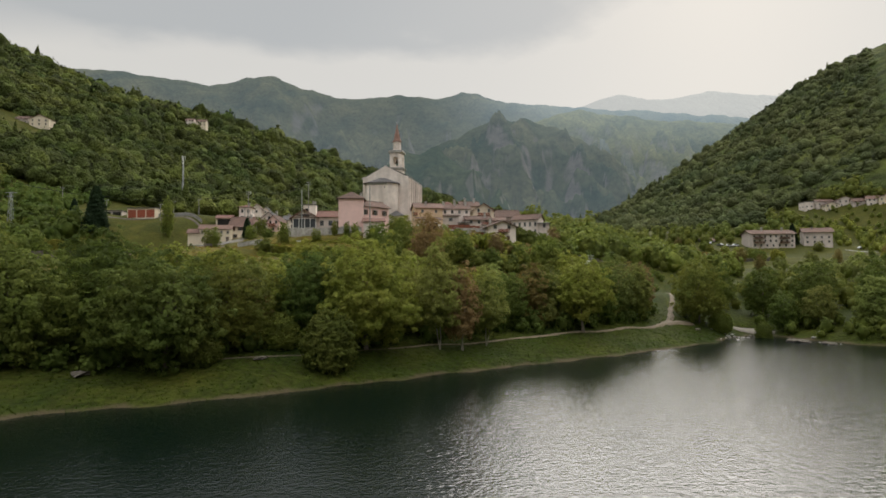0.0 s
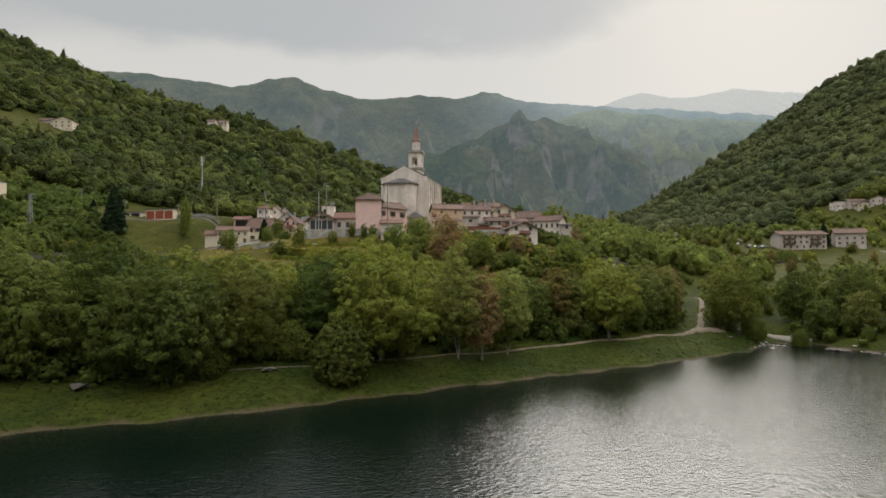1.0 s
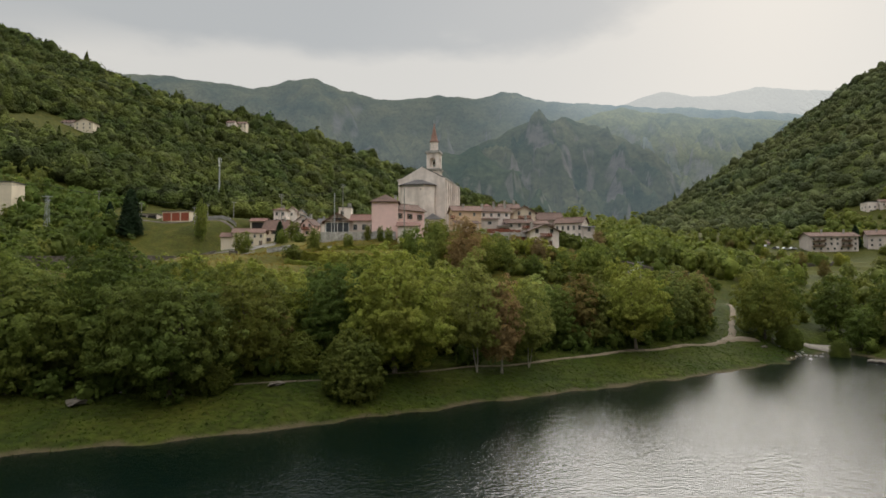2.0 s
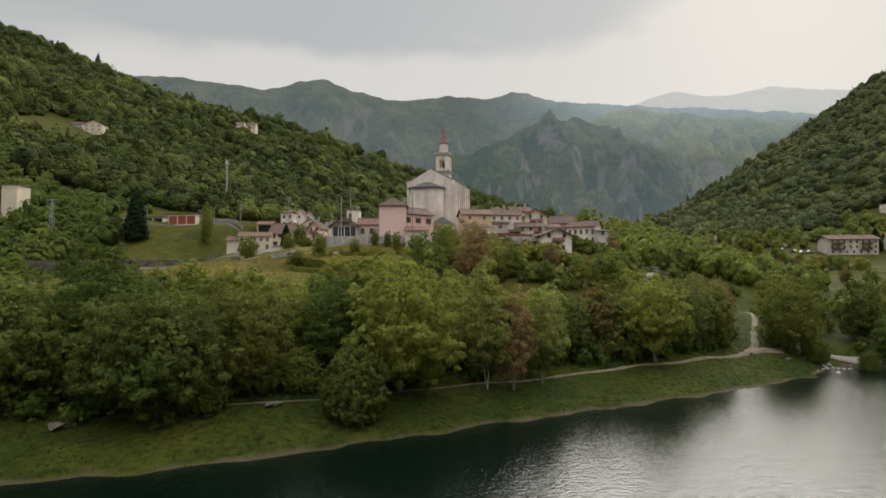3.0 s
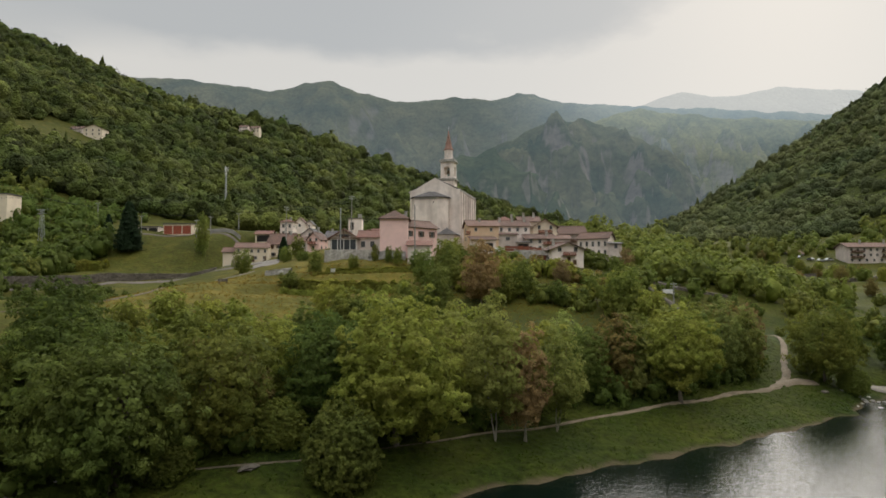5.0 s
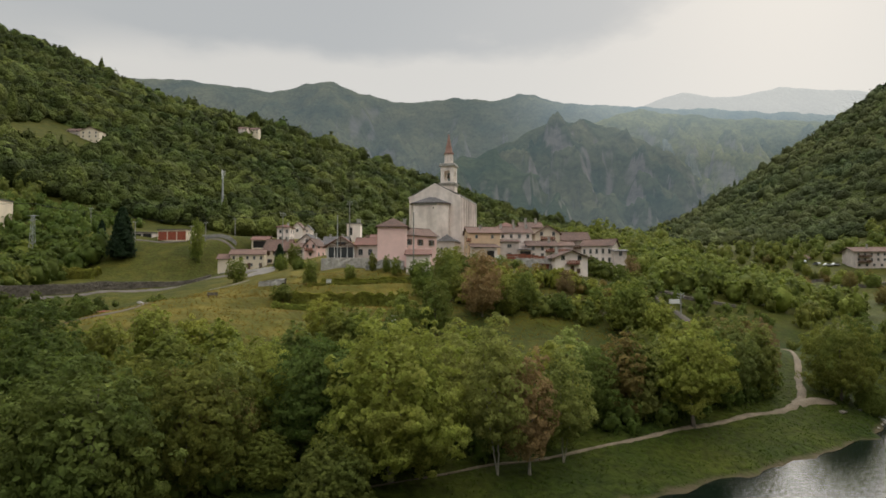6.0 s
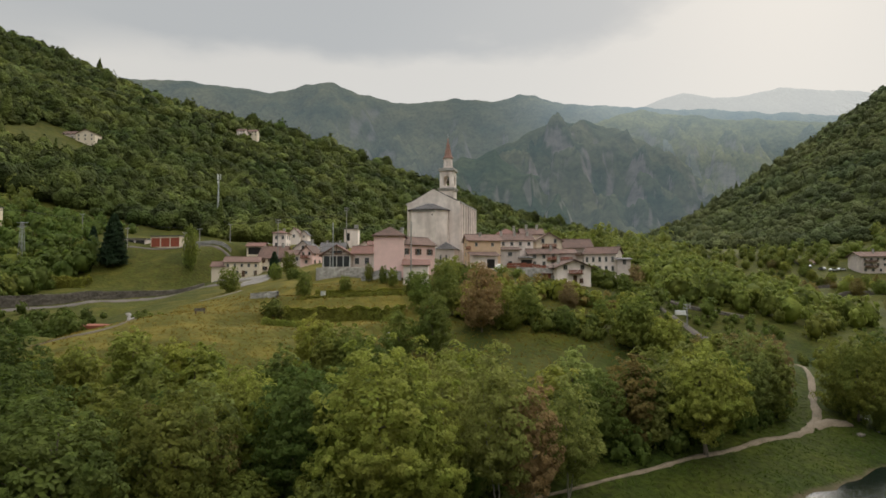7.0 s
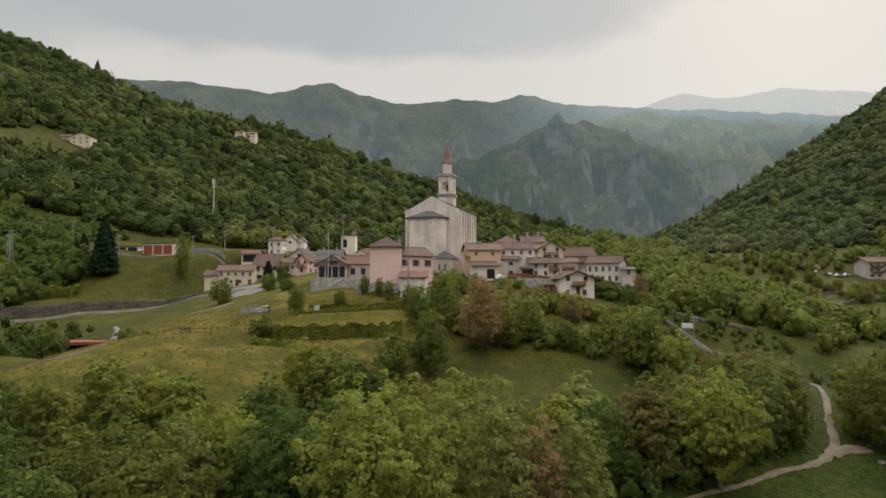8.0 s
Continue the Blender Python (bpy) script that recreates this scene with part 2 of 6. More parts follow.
    nt.links.new(edge.outputs[0], two.inputs["Factor"])
    nt.links.new(one.outputs["Result"], two.inputs["A"])
    nt.links.new(two.outputs["Result"], shader.inputs["Base Color"])
    return m


def water_material():
    m = bpy.data.materials.new("lake_water")
    m.use_nodes = True
    nt = m.node_tree
    shader = nt.nodes["Principled BSDF"]
    shader.inputs["Base Color"].default_value = (0.0012, 0.0052, 0.0040, 1)
    shader.inputs["Roughness"].default_value = 0.13
    shader.inputs["IOR"].default_value = 1.33
    geo = nt.nodes.new("ShaderNodeNewGeometry").outputs["Position"]
    last = None
    for scale, strength, stretch in ((1.1, 0.10, 0.8), (2.8, 0.145, 0.85), (0.10, 0.02, 1.0)):
        place = nt.nodes.new("ShaderNodeMapping")
        place.inputs["Scale"].default_value = (stretch, 1, 1)
        nt.links.new(geo, place.inputs["Vector"])
        wave = nt.nodes.new("ShaderNodeTexNoise")
        wave.inputs["Scale"].default_value, wave.inputs["Detail"].default_value = scale, 3
        nt.links.new(place.outputs[0], wave.inputs["Vector"])
        bump = nt.nodes.new("ShaderNodeBump")
        bump.inputs["Strength"].default_value, bump.inputs["Distance"].default_value = strength, 0.5
        nt.links.new(wave.outputs[0], bump.inputs["Height"])
        if last:
            nt.links.new(last, bump.inputs["Normal"])
        last = bump.outputs[0]
    nt.links.new(last, shader.inputs["Normal"])
    return m


def mountain_material(name, low, high, rock, haze_glow, sunward, shine=0.0):
    """Woods below, pastures above, bare rock where it is steep; distance haze is put in as emission."""
    m = material(name, low, high, grain=0.05, blotch=0.004, relief=0.0, gloss=0.0)
    nt = m.node_tree
    shader = nt.nodes["Principled BSDF"]
    green = shader.inputs["Base Color"].links[0].from_socket
    geo = nt.nodes.new("ShaderNodeNewGeometry")
    split = nt.nodes.new("ShaderNodeSeparateXYZ")
    nt.links.new(geo.outputs["Normal"], split.inputs[0])
    rough = nt.nodes.new("ShaderNodeTexNoise")
    rough.inputs["Scale"].default_value, rough.inputs["Detail"].default_value = 0.012, 6
    nt.links.new(geo.outputs["Position"], rough.inputs["Vector"])
    steep = nt.nodes.new("ShaderNodeMath")
    steep.operation = "MULTIPLY_ADD"
    nt.links.new(rough.outputs[0], steep.inputs[0])
    steep.inputs[1].default_value = 0.5
    nt.links.new(split.outputs[2], steep.inputs[2])
    bare = nt.nodes.new("ShaderNodeMapRange")
    nt.links.new(steep.outputs[0], bare.inputs[0])
    for k, v in enumerate((0.56, 0.72, 0.85, 0.0)):
        bare.inputs[k + 1].default_value = v
    mix = nt.nodes.new("ShaderNodeMix")
    mix.data_type = "RGBA"
    mix.inputs["B"].default_value = (*rock, 1)
    nt.links.new(bare.outputs[0], mix.inputs["Factor"])
    nt.links.new(green, mix.inputs["A"])
    nt.links.new(mix.outputs["Result"], shader.inputs["Base Color"])
    bump = nt.nodes.new("ShaderNodeBump")
    bump.inputs["Strength"].default_value, bump.inputs["Distance"].default_value = 0.9, 40.0
    nt.links.new(rough.outputs[0], bump.inputs["Height"])
    nt.links.new(bump.outputs[0], shader.inputs["Normal"])
    shader.inputs["Emission Color"].default_value = (*haze_glow, 1)
    # emission grows towards the sun's bearing, standing in for thicker haze
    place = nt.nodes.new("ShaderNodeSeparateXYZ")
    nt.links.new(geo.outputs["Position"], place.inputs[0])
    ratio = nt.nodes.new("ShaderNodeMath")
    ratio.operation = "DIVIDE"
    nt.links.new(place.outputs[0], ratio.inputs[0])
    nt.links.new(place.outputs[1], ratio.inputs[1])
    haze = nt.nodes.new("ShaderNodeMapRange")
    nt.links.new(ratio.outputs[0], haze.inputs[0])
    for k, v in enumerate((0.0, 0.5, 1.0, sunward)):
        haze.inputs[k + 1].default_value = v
    # and is raised on the high eastern crests, as bright haze would be
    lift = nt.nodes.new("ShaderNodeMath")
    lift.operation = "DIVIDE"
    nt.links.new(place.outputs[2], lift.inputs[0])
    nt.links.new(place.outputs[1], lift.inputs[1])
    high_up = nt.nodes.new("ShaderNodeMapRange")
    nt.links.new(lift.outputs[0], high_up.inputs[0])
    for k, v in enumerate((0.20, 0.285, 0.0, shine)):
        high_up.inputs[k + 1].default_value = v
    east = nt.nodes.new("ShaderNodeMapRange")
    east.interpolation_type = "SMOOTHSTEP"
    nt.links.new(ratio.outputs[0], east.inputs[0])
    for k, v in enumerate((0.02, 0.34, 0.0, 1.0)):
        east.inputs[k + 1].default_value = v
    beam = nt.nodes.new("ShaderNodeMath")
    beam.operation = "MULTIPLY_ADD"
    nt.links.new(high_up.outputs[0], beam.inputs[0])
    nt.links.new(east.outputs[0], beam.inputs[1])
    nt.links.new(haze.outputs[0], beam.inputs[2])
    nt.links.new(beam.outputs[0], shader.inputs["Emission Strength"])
    return m


# ---- helpers for meshes ----
def part(name, bm, mat, parent=None, label=""):
    """Links a bmesh as one mesh object, under a thing or a part."""
    data = bpy.data.meshes.new(name)
    bm.normal_update()
    bm.to_mesh(data)
    bm.free()
    return part_of(name, data, mat, parent, label)


def part_of(name, data, mat, parent=None, label=""):
    if mat is not None and not data.materials:
        data.materials.append(mat)
    ob = new(name, data)
    if parent is not None:
        ob.parent = parent
    if label:
        tagged(ob, label)
    return ob


def empty(name, m, label, category, group=""):
    ob = new(name)
    ob.empty_display_size = 0.5
    ob.matrix_world = m
    return tagged(ob, label, category, group)


def mesh_from(name, verts, faces, smooth_shade=False):
    """A mesh from arrays: verts (n, 3) and faces (m, 3 or 4)."""
    verts, faces = np.asarray(verts, np.float32), np.asarray(faces, np.int32)
    data = bpy.data.meshes.new(name)
    k = faces.shape[1]
    data.vertices.add(len(verts))
    data.vertices.foreach_set("co", verts.ravel())
    data.loops.add(faces.size)
    data.loops.foreach_set("vertex_index", faces.ravel())
    data.polygons.add(len(faces))
    data.polygons.foreach_set("loop_start", np.arange(0, faces.size, k, dtype=np.int32))
    data.update(calc_edges=True)
    data.polygons.foreach_set("use_smooth", np.full(len(faces), smooth_shade))
    return data


def box(bm, x0, x1, y0, y1, z0, z1):
    v = [bm.verts.new(p) for p in ((x0, y0, z0), (x1, y0, z0), (x1, y1, z0), (x0, y1, z0), (x0, y0, z1), (x1, y0, z1), (x1, y1, z1), (x0, y1, z1))]
    for f in ((3, 2, 1, 0), (4, 5, 6, 7), (0, 1, 5, 4), (1, 2, 6, 5), (2, 3, 7, 6), (3, 0, 4, 7)):
        bm.faces.new([v[k] for k in f])


def boxes(*rows):
    bm = bmesh.new()
    for row in rows:
        box(bm, *row)
    return bm


def tube(bm, a, b, ra, rb, n=7):
    a, b = Vector(a), Vector(b)
    turn = (b - a).to_track_quat("Z", "Y").to_matrix()
    rings = []
    for p, r in ((a, ra), (b, rb)):
        rings.append([bm.verts.new(p + turn @ Vector((r * math.cos(2 * math.pi * k / n), r * math.sin(2 * math.pi * k / n), 0))) for k in range(n)])
    for k in range(n):
        bm.faces.new((rings[0][k], rings[0][(k + 1) % n], rings[1][(k + 1) % n], rings[1][k]))
    bm.faces.new(rings[1])
    bm.faces.new(rings[0][::-1])


def prism(bm, outline, z0, z1):
    """An upright prism over an outline that runs anticlockwise."""
    low = [bm.verts.new((x, y, z0)) for x, y in outline]
    high = [bm.verts.new((x, y, z1)) for x, y in outline]
    n = len(outline)
    for k in range(n):
        bm.faces.new((low[k], low[(k + 1) % n], high[(k + 1) % n], high[k]))
    bm.faces.new(high)
    bm.faces.new(low[::-1])


# ---- the ground ----
SHORE = [(-500, -190), (-120, 14), (-60, 38), (-40, 46.5), (-22, 54), (-8, 62.5), (7, 71.5), (26, 82), (47, 94.5), (66, 108), (74, 118),
         (79, 128), (88, 124), (86, 112), (94, 97), (130, 90), (200, 70), (520, -120)]
RISE = ([-80, -12, 0, 2, 10, 25, 50, 75, 100, 130, 185, 260, 400, 1000, 3000], [-9, -2.2, -0.1, 0.8, 3.0, 6.5, 14.5, 21.5, 26.5, 31, 40, 45, 50, 85, 200])


def smooth(a, b, v):
    t = np.clip((v - a) / (b - a), 0, 1)
    return t * t * (3 - 2 * t)


def inland(x, y):
    """Metres from the shore, negative over the lake."""
    x, y = np.asarray(x, float), np.asarray(y, float)
    best, side = np.full(x.shape, 1e9), np.ones(x.shape)
    for (ax, ay), (bx, by) in zip(SHORE, SHORE[1:]):
        ux, uy = bx - ax, by - ay
        t = np.clip(((x - ax) * ux + (y - ay) * uy) / (ux * ux + uy * uy), 0, 1)
        dx, dy = x - ax - t * ux, y - ay - t * uy
        d = np.hypot(dx, dy)
        cross = ux * dy - uy * dx
        near = d < best - 1e-6
        best, side = np.where(near, d, best), np.where(near, np.sign(cross), side)
    return best * np.where(side < 0, -1, 1)


def lie(x, y):
    """Height of the ground above the lake."""
    x, y = np.asarray(x, float), np.asarray(y, float)
    d = inland(x, y)
    h = np.interp(d, *RISE)
    k = smooth(-72, -88, x)
    h = h - (11.5 * smooth(-22, -80, x) + 3.5 * k) * smooth(118, 150, y) * smooth(268 - 18 * k, 246 - 34 * k, y) * smooth(20, 60, d)
    h = h - 0.42 * np.clip(h, 0, 60) * smooth(80, 130, x) * smooth(15, 60, d) * smooth(415, 290, y)
    h = h + 5.5 * np.exp(-((x - 38) ** 2 + (y - 170) ** 2) / 800) + 5 * np.exp(-((x - 72) ** 2 + (y - 138) ** 2) / 180)
    h = h + 2 * np.exp(-((x + 29) ** 2 + (y - 112) ** 2) / 400) - 1.5 * np.exp(-((x + 40) ** 2 + (y - 64) ** 2) / 150)
    h = h + 1.8 * np.exp(-((x + 11) ** 2 + (y - 169) ** 2) / 160)
    h = h - 4.8 * np.exp(-((x - 57 - 0.4 * (y - 163)) ** 2 / 80 + (y - 163) ** 2 / 200))
    h = h + 4 * np.exp(-((x - 20) ** 2 / 1500 + (y - 204) ** 2 / 700))
    s = -0.868 * (x + 54.8) + 0.494 * (y - 104.8)
    h = h - 5.5 * smooth(0, 16, s) * smooth(152, 128, y) * smooth(96, 108, y) * smooth(-140, -105, x) * smooth(30, 45, d)
    s = np.maximum(np.interp(y, [100, 200, 250, 300, 450, 600, 800, 2000], [-190, -155, -115, -55, 25, 140, 275, 330]) - x, 0)
    h = h + 0.42 * s * s / (s + 190) - 30 * smooth(410, 640, s)
    s = np.maximum(x - np.interp(y, [100, 300, 400, 500, 700, 1000, 1500, 2000], [400, 285, 250, 212, 172, 320, 620, 900]), 0)
    h = h + 0.72 * s * s / (s + 110) - 45 * smooth(300, 560, s)
    h = h - 2.2 * np.exp(-((x + 104) ** 2 / 250 + (y - 245) ** 2 / 110))
    h = h + 0.16 * np.exp(-((d / 4) ** 2)) * (np.sin(0.9 * x + 1.3 * np.sin(0.4 * y)) + np.sin(0.47 * x + 2))
    h = h - 1.8 * smooth(-40, -35, x) * smooth(-14, -18, x) * smooth(160, 174, y) * smooth(188, 184, y)
    step = h / 2.3
    terraced = 2.3 * (np.floor(step) + smooth(0.72, 1.0, step - np.floor(step)))
    on = smooth(-44, -34, x) * smooth(4, -4, x) * smooth(112, 120, y) * smooth(168, 160, y)
    on = np.maximum(on, smooth(125, 140, x) * smooth(240, 225, x) * smooth(225, 240, y) * smooth(325, 310, y))
    h = h + (terraced - h) * 0.8 * on
    h = h + 0.16 * smooth(1, 8, d) * (np.sin(0.31 * x + 1.7 * np.sin(0.23 * y)) + np.sin(0.27 * y + 1.3 * np.sin(0.19 * x)))
    return h + 70 * smooth(-330, -620, y)
GROUND = ground_material()


def grid_lines(*spans):
    """Coordinates from spans of (start, stop, step)."""
    return np.unique(np.concatenate([np.arange(a, b + 0.01, c) for a, b, c in spans]))


def build_ground():
    xs = grid_lines((-1600, -400, 60), (-400, -150, 8), (-150, 110, 1.6), (110, 270, 3.2), (270, 420, 8), (420, 1600, 60))
    ys = grid_lines((-900, -60, 60), (-60, 36, 6), (36, 185, 1.4), (185, 290, 2.5), (290, 520, 8), (520, 900, 20), (900, 2400, 75))
    gx, gy = np.meshgrid(xs, ys)
    verts = np.stack([gx, gy, lie(gx, gy)], -1).reshape(-1, 3)
    n = len(xs)
    at = (np.arange(len(ys) - 1)[:, None] * n + np.arange(n - 1)).ravel()
    data = mesh_from("ground", verts, np.stack([at, at + 1, at + n + 1, at + n], -1), True)
    tagged(part_of("ground", data, GROUND), "sloping green meadow and valley ground round the lake", "ground", kind="structure")


build_ground()
bm = bmesh.new()
bm.faces.new([bm.verts.new(p) for p in ((-900, -700, 0), (900, -700, 0), (900, 140, 0), (-900, 140, 0))])
tagged(part("water", bm, water_material()), "dark rippled lake water mirroring trees and bright sky", "lake", kind="structure")


def ribbon(name, points, widths, mat, label, category, up=0.1):
    """A track laid on the ground along points."""
    pts = np.array(points, float)
    run = np.r_[0, np.cumsum(np.hypot(*np.diff(pts, axis=0).T))]
    s = np.arange(0, run[-1], 1.2)
    line = np.stack([np.interp(s, run, pts[:, k]) for k in (0, 1)], -1)
    for _ in range(3):
        line[1:-1] = (line[:-2] + 2 * line[1:-1] + line[2:]) / 4
    way = np.gradient(line, axis=0)
    way /= np.linalg.norm(way, axis=1, keepdims=True)
    side = np.stack([way[:, 1], -way[:, 0]], -1)
    wide = np.interp(s, run, widths)[:, None] + 0.22 * np.interp(s, run, widths)[:, None] * (np.sin(0.9 * s + 2 * np.sin(0.37 * s)) + 0.7 * np.sin(2.3 * s + np.sin(0.7 * s)))[:, None]
    rows = []
    for k, off, drop in ((0, -0.5, -0.25), (1, -0.4, 0), (2, 0, 0.04), (3, 0.4, 0), (4, 0.5, -0.25)):
        p = line + side * off * wide
        rows.append(np.c_[p, lie(p[:, 0], p[:, 1]) + up + drop])
    verts = np.stack(rows, 1).reshape(-1, 3)
    at = (np.arange(len(s) - 1)[:, None] * 5 + np.arange(4)).ravel()
    data = mesh_from(name, verts, np.stack([at, at + 1, at + 6, at + 5], -1), True)
    return tagged(part_of(name, data, mat), label, category, kind="structure")


ribbon("path", [(-2, 77.6), (5, 82), (16.4, 88.1), (23.1, 92.3), (35.6, 100.2), (43.7, 105.9), (57.2, 114.5), (62.5, 121), (65, 127), (69, 134), (71.5, 141), (72, 149), (70, 158)],
       [0.25, 0.3, 0.5, 0.65, 0.8, 1.0, 1.5, 1.5, 1.3, 1.1, 0.95, 0.9, 0.8], GRAVEL, "pale gravel lakeside path winding up the bank", "path")
ribbon("path", [(-26, 66.3), (-22.7, 67), (-13.9, 70.4), (-2, 77.6)], [0.2, 0.4, 0.22, 0.25], EARTH, "trodden earth path under the bank trees", "path", 0.05)
ribbon("path", [(58.5, 116), (62, 118.6), (65.5, 119.6), (68, 119.8)], [2.2, 2.4, 1.6, 0.8], GRAVEL, "pale gravel spur beside the lakeside path", "path", 0.13)
ribbon("road", [(-200, 130), (-140, 158), (-110.6, 178), (-103.1, 187), (-97.8, 193), (-92, 200), (-84, 207), (-72, 210), (-64, 215), (-58, 220)], [3, 3, 3, 3, 3, 3, 3.4, 4.2, 6, 8],
       ASPHALT, "grey asphalt lane below a stone wall", "road", 0.12)
ribbon("pavement", [(-75, 222.5), (-68, 220), (-61, 219.5), (-57, 214), (-54, 205)], [3, 5, 7, 6, 4], PAVING, "pale paved forecourt before the cream row house", "pavement", 0.16)
ribbon("road", [(48, 189), (53.7, 183.7), (58.5, 177), (64, 169.5), (70, 166), (75, 164.3)], [3, 3, 2.6, 2.2, 1.8, 1.2],
       ASPHALT, "narrow grey lane climbing to the village", "road", 0.12)
ribbon("road", [(46, 200), (53, 194), (60, 190), (70, 187), (81, 185)], [3, 3, 3, 2.8, 2.4], ASPHALT, "grey asphalt lane along the slope below the village", "road", 0.12)
ribbon("path", [(-70, 97), (-63, 102), (-57.5, 106), (-53, 109), (-50.4, 115), (-51.5, 124), (-56, 134), (-62, 145)], [0.6, 0.8, 0.9, 0.9, 0.8, 0.7, 0.6, 0.5], EARTH, "trodden earth path along the meadow's edge", "path", 0.08)
ribbon("path", [(-67.5, 150), (-69.5, 156), (-73, 163), (-78, 171)], [1.5, 1.5, 1.3, 1.0], PAVING, "pale concrete path beside the court", "path", 0.1)
ribbon("path", [(-62, 176.3), (-58.5, 176), (-55, 177.5), (-52, 181)], [0.8, 1.2, 1.2, 0.8], PAVING, "short pale paved path on the meadow", "path", 0.1)
ribbon("pavement", [(-58, 210), (-56, 202), (-54.5, 195), (-54.0, 189)], [9, 8, 6, 3], PAVING, "pale paved drive running down from the forecourt", "pavement", 0.12)
ribbon("road", [(258, 321), (262, 312), (276, 300), (300, 285)], [3, 3, 3, 3], CONCRETE, "pale concrete farm lane on the meadow", "road", 0.12)
ribbon("pavement", [(-86, 268), (-76, 271), (-69, 270)], [4, 5, 4], CONCRETE, "pale paved terrace above the lane", "pavement", 0.14)
ribbon("road", [(-114, 242.6), (-97, 245.0), (-88, 246.2), (-79, 247.8), (-70, 250)], [1.5, 1.5, 1.5, 1.5, 1.5], ASPHALT, "narrow grey village lane", "road", 0.12)


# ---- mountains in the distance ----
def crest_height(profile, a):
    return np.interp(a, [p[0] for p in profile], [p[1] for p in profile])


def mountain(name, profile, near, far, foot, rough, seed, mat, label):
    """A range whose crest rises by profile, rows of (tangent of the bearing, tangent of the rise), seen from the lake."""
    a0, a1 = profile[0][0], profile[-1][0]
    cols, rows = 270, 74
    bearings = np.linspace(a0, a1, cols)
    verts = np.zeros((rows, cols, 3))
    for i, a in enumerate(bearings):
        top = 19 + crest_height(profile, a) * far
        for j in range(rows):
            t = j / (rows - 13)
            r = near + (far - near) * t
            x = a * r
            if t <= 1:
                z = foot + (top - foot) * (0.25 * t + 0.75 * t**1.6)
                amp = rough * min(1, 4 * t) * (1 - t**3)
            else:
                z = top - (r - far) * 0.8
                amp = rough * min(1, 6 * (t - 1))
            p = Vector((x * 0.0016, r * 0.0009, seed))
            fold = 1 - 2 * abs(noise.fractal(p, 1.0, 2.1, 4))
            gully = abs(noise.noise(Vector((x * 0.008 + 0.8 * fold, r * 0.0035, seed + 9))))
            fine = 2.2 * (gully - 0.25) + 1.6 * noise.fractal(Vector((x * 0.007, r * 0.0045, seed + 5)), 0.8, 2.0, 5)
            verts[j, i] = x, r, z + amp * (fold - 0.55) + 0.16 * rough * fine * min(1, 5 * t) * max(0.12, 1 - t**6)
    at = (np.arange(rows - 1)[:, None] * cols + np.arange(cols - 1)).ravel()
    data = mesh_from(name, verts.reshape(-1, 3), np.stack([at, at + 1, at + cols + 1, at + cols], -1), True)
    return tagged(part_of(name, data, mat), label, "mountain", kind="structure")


# the fourth colour is emitted, a stand-in for haze over each range
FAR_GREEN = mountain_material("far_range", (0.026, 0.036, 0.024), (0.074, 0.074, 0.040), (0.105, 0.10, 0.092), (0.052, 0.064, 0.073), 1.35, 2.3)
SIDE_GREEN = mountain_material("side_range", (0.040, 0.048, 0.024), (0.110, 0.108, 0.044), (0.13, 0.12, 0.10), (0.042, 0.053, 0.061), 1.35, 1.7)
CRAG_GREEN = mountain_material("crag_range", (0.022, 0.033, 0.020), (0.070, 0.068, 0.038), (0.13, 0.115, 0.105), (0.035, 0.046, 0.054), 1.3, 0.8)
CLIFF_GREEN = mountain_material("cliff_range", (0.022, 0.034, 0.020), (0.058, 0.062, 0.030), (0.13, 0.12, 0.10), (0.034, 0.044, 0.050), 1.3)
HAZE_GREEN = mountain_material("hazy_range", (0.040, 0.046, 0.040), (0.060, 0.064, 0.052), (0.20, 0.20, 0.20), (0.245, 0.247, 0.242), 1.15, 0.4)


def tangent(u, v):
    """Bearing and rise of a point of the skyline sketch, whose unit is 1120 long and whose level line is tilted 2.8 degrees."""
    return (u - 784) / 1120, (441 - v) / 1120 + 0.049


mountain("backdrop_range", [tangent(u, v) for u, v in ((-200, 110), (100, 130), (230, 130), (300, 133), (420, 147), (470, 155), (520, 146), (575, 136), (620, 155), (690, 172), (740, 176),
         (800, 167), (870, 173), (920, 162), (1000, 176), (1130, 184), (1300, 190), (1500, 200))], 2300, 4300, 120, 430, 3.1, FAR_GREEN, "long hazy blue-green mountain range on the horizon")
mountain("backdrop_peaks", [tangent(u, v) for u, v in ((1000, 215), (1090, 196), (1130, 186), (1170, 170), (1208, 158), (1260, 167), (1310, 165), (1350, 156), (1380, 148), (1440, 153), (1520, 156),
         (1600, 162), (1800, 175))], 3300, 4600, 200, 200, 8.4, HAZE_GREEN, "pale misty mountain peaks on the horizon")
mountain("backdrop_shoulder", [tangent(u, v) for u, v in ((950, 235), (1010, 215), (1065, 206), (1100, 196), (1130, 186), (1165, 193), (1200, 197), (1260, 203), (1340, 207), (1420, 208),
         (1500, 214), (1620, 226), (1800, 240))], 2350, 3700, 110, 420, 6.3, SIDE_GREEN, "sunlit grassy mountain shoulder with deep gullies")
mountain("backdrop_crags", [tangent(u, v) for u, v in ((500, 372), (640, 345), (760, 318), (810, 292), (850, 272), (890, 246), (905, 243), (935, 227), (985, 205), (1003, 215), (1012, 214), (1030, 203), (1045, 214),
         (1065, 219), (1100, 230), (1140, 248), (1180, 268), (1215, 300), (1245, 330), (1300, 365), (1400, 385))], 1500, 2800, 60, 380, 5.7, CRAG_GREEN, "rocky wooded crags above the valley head")
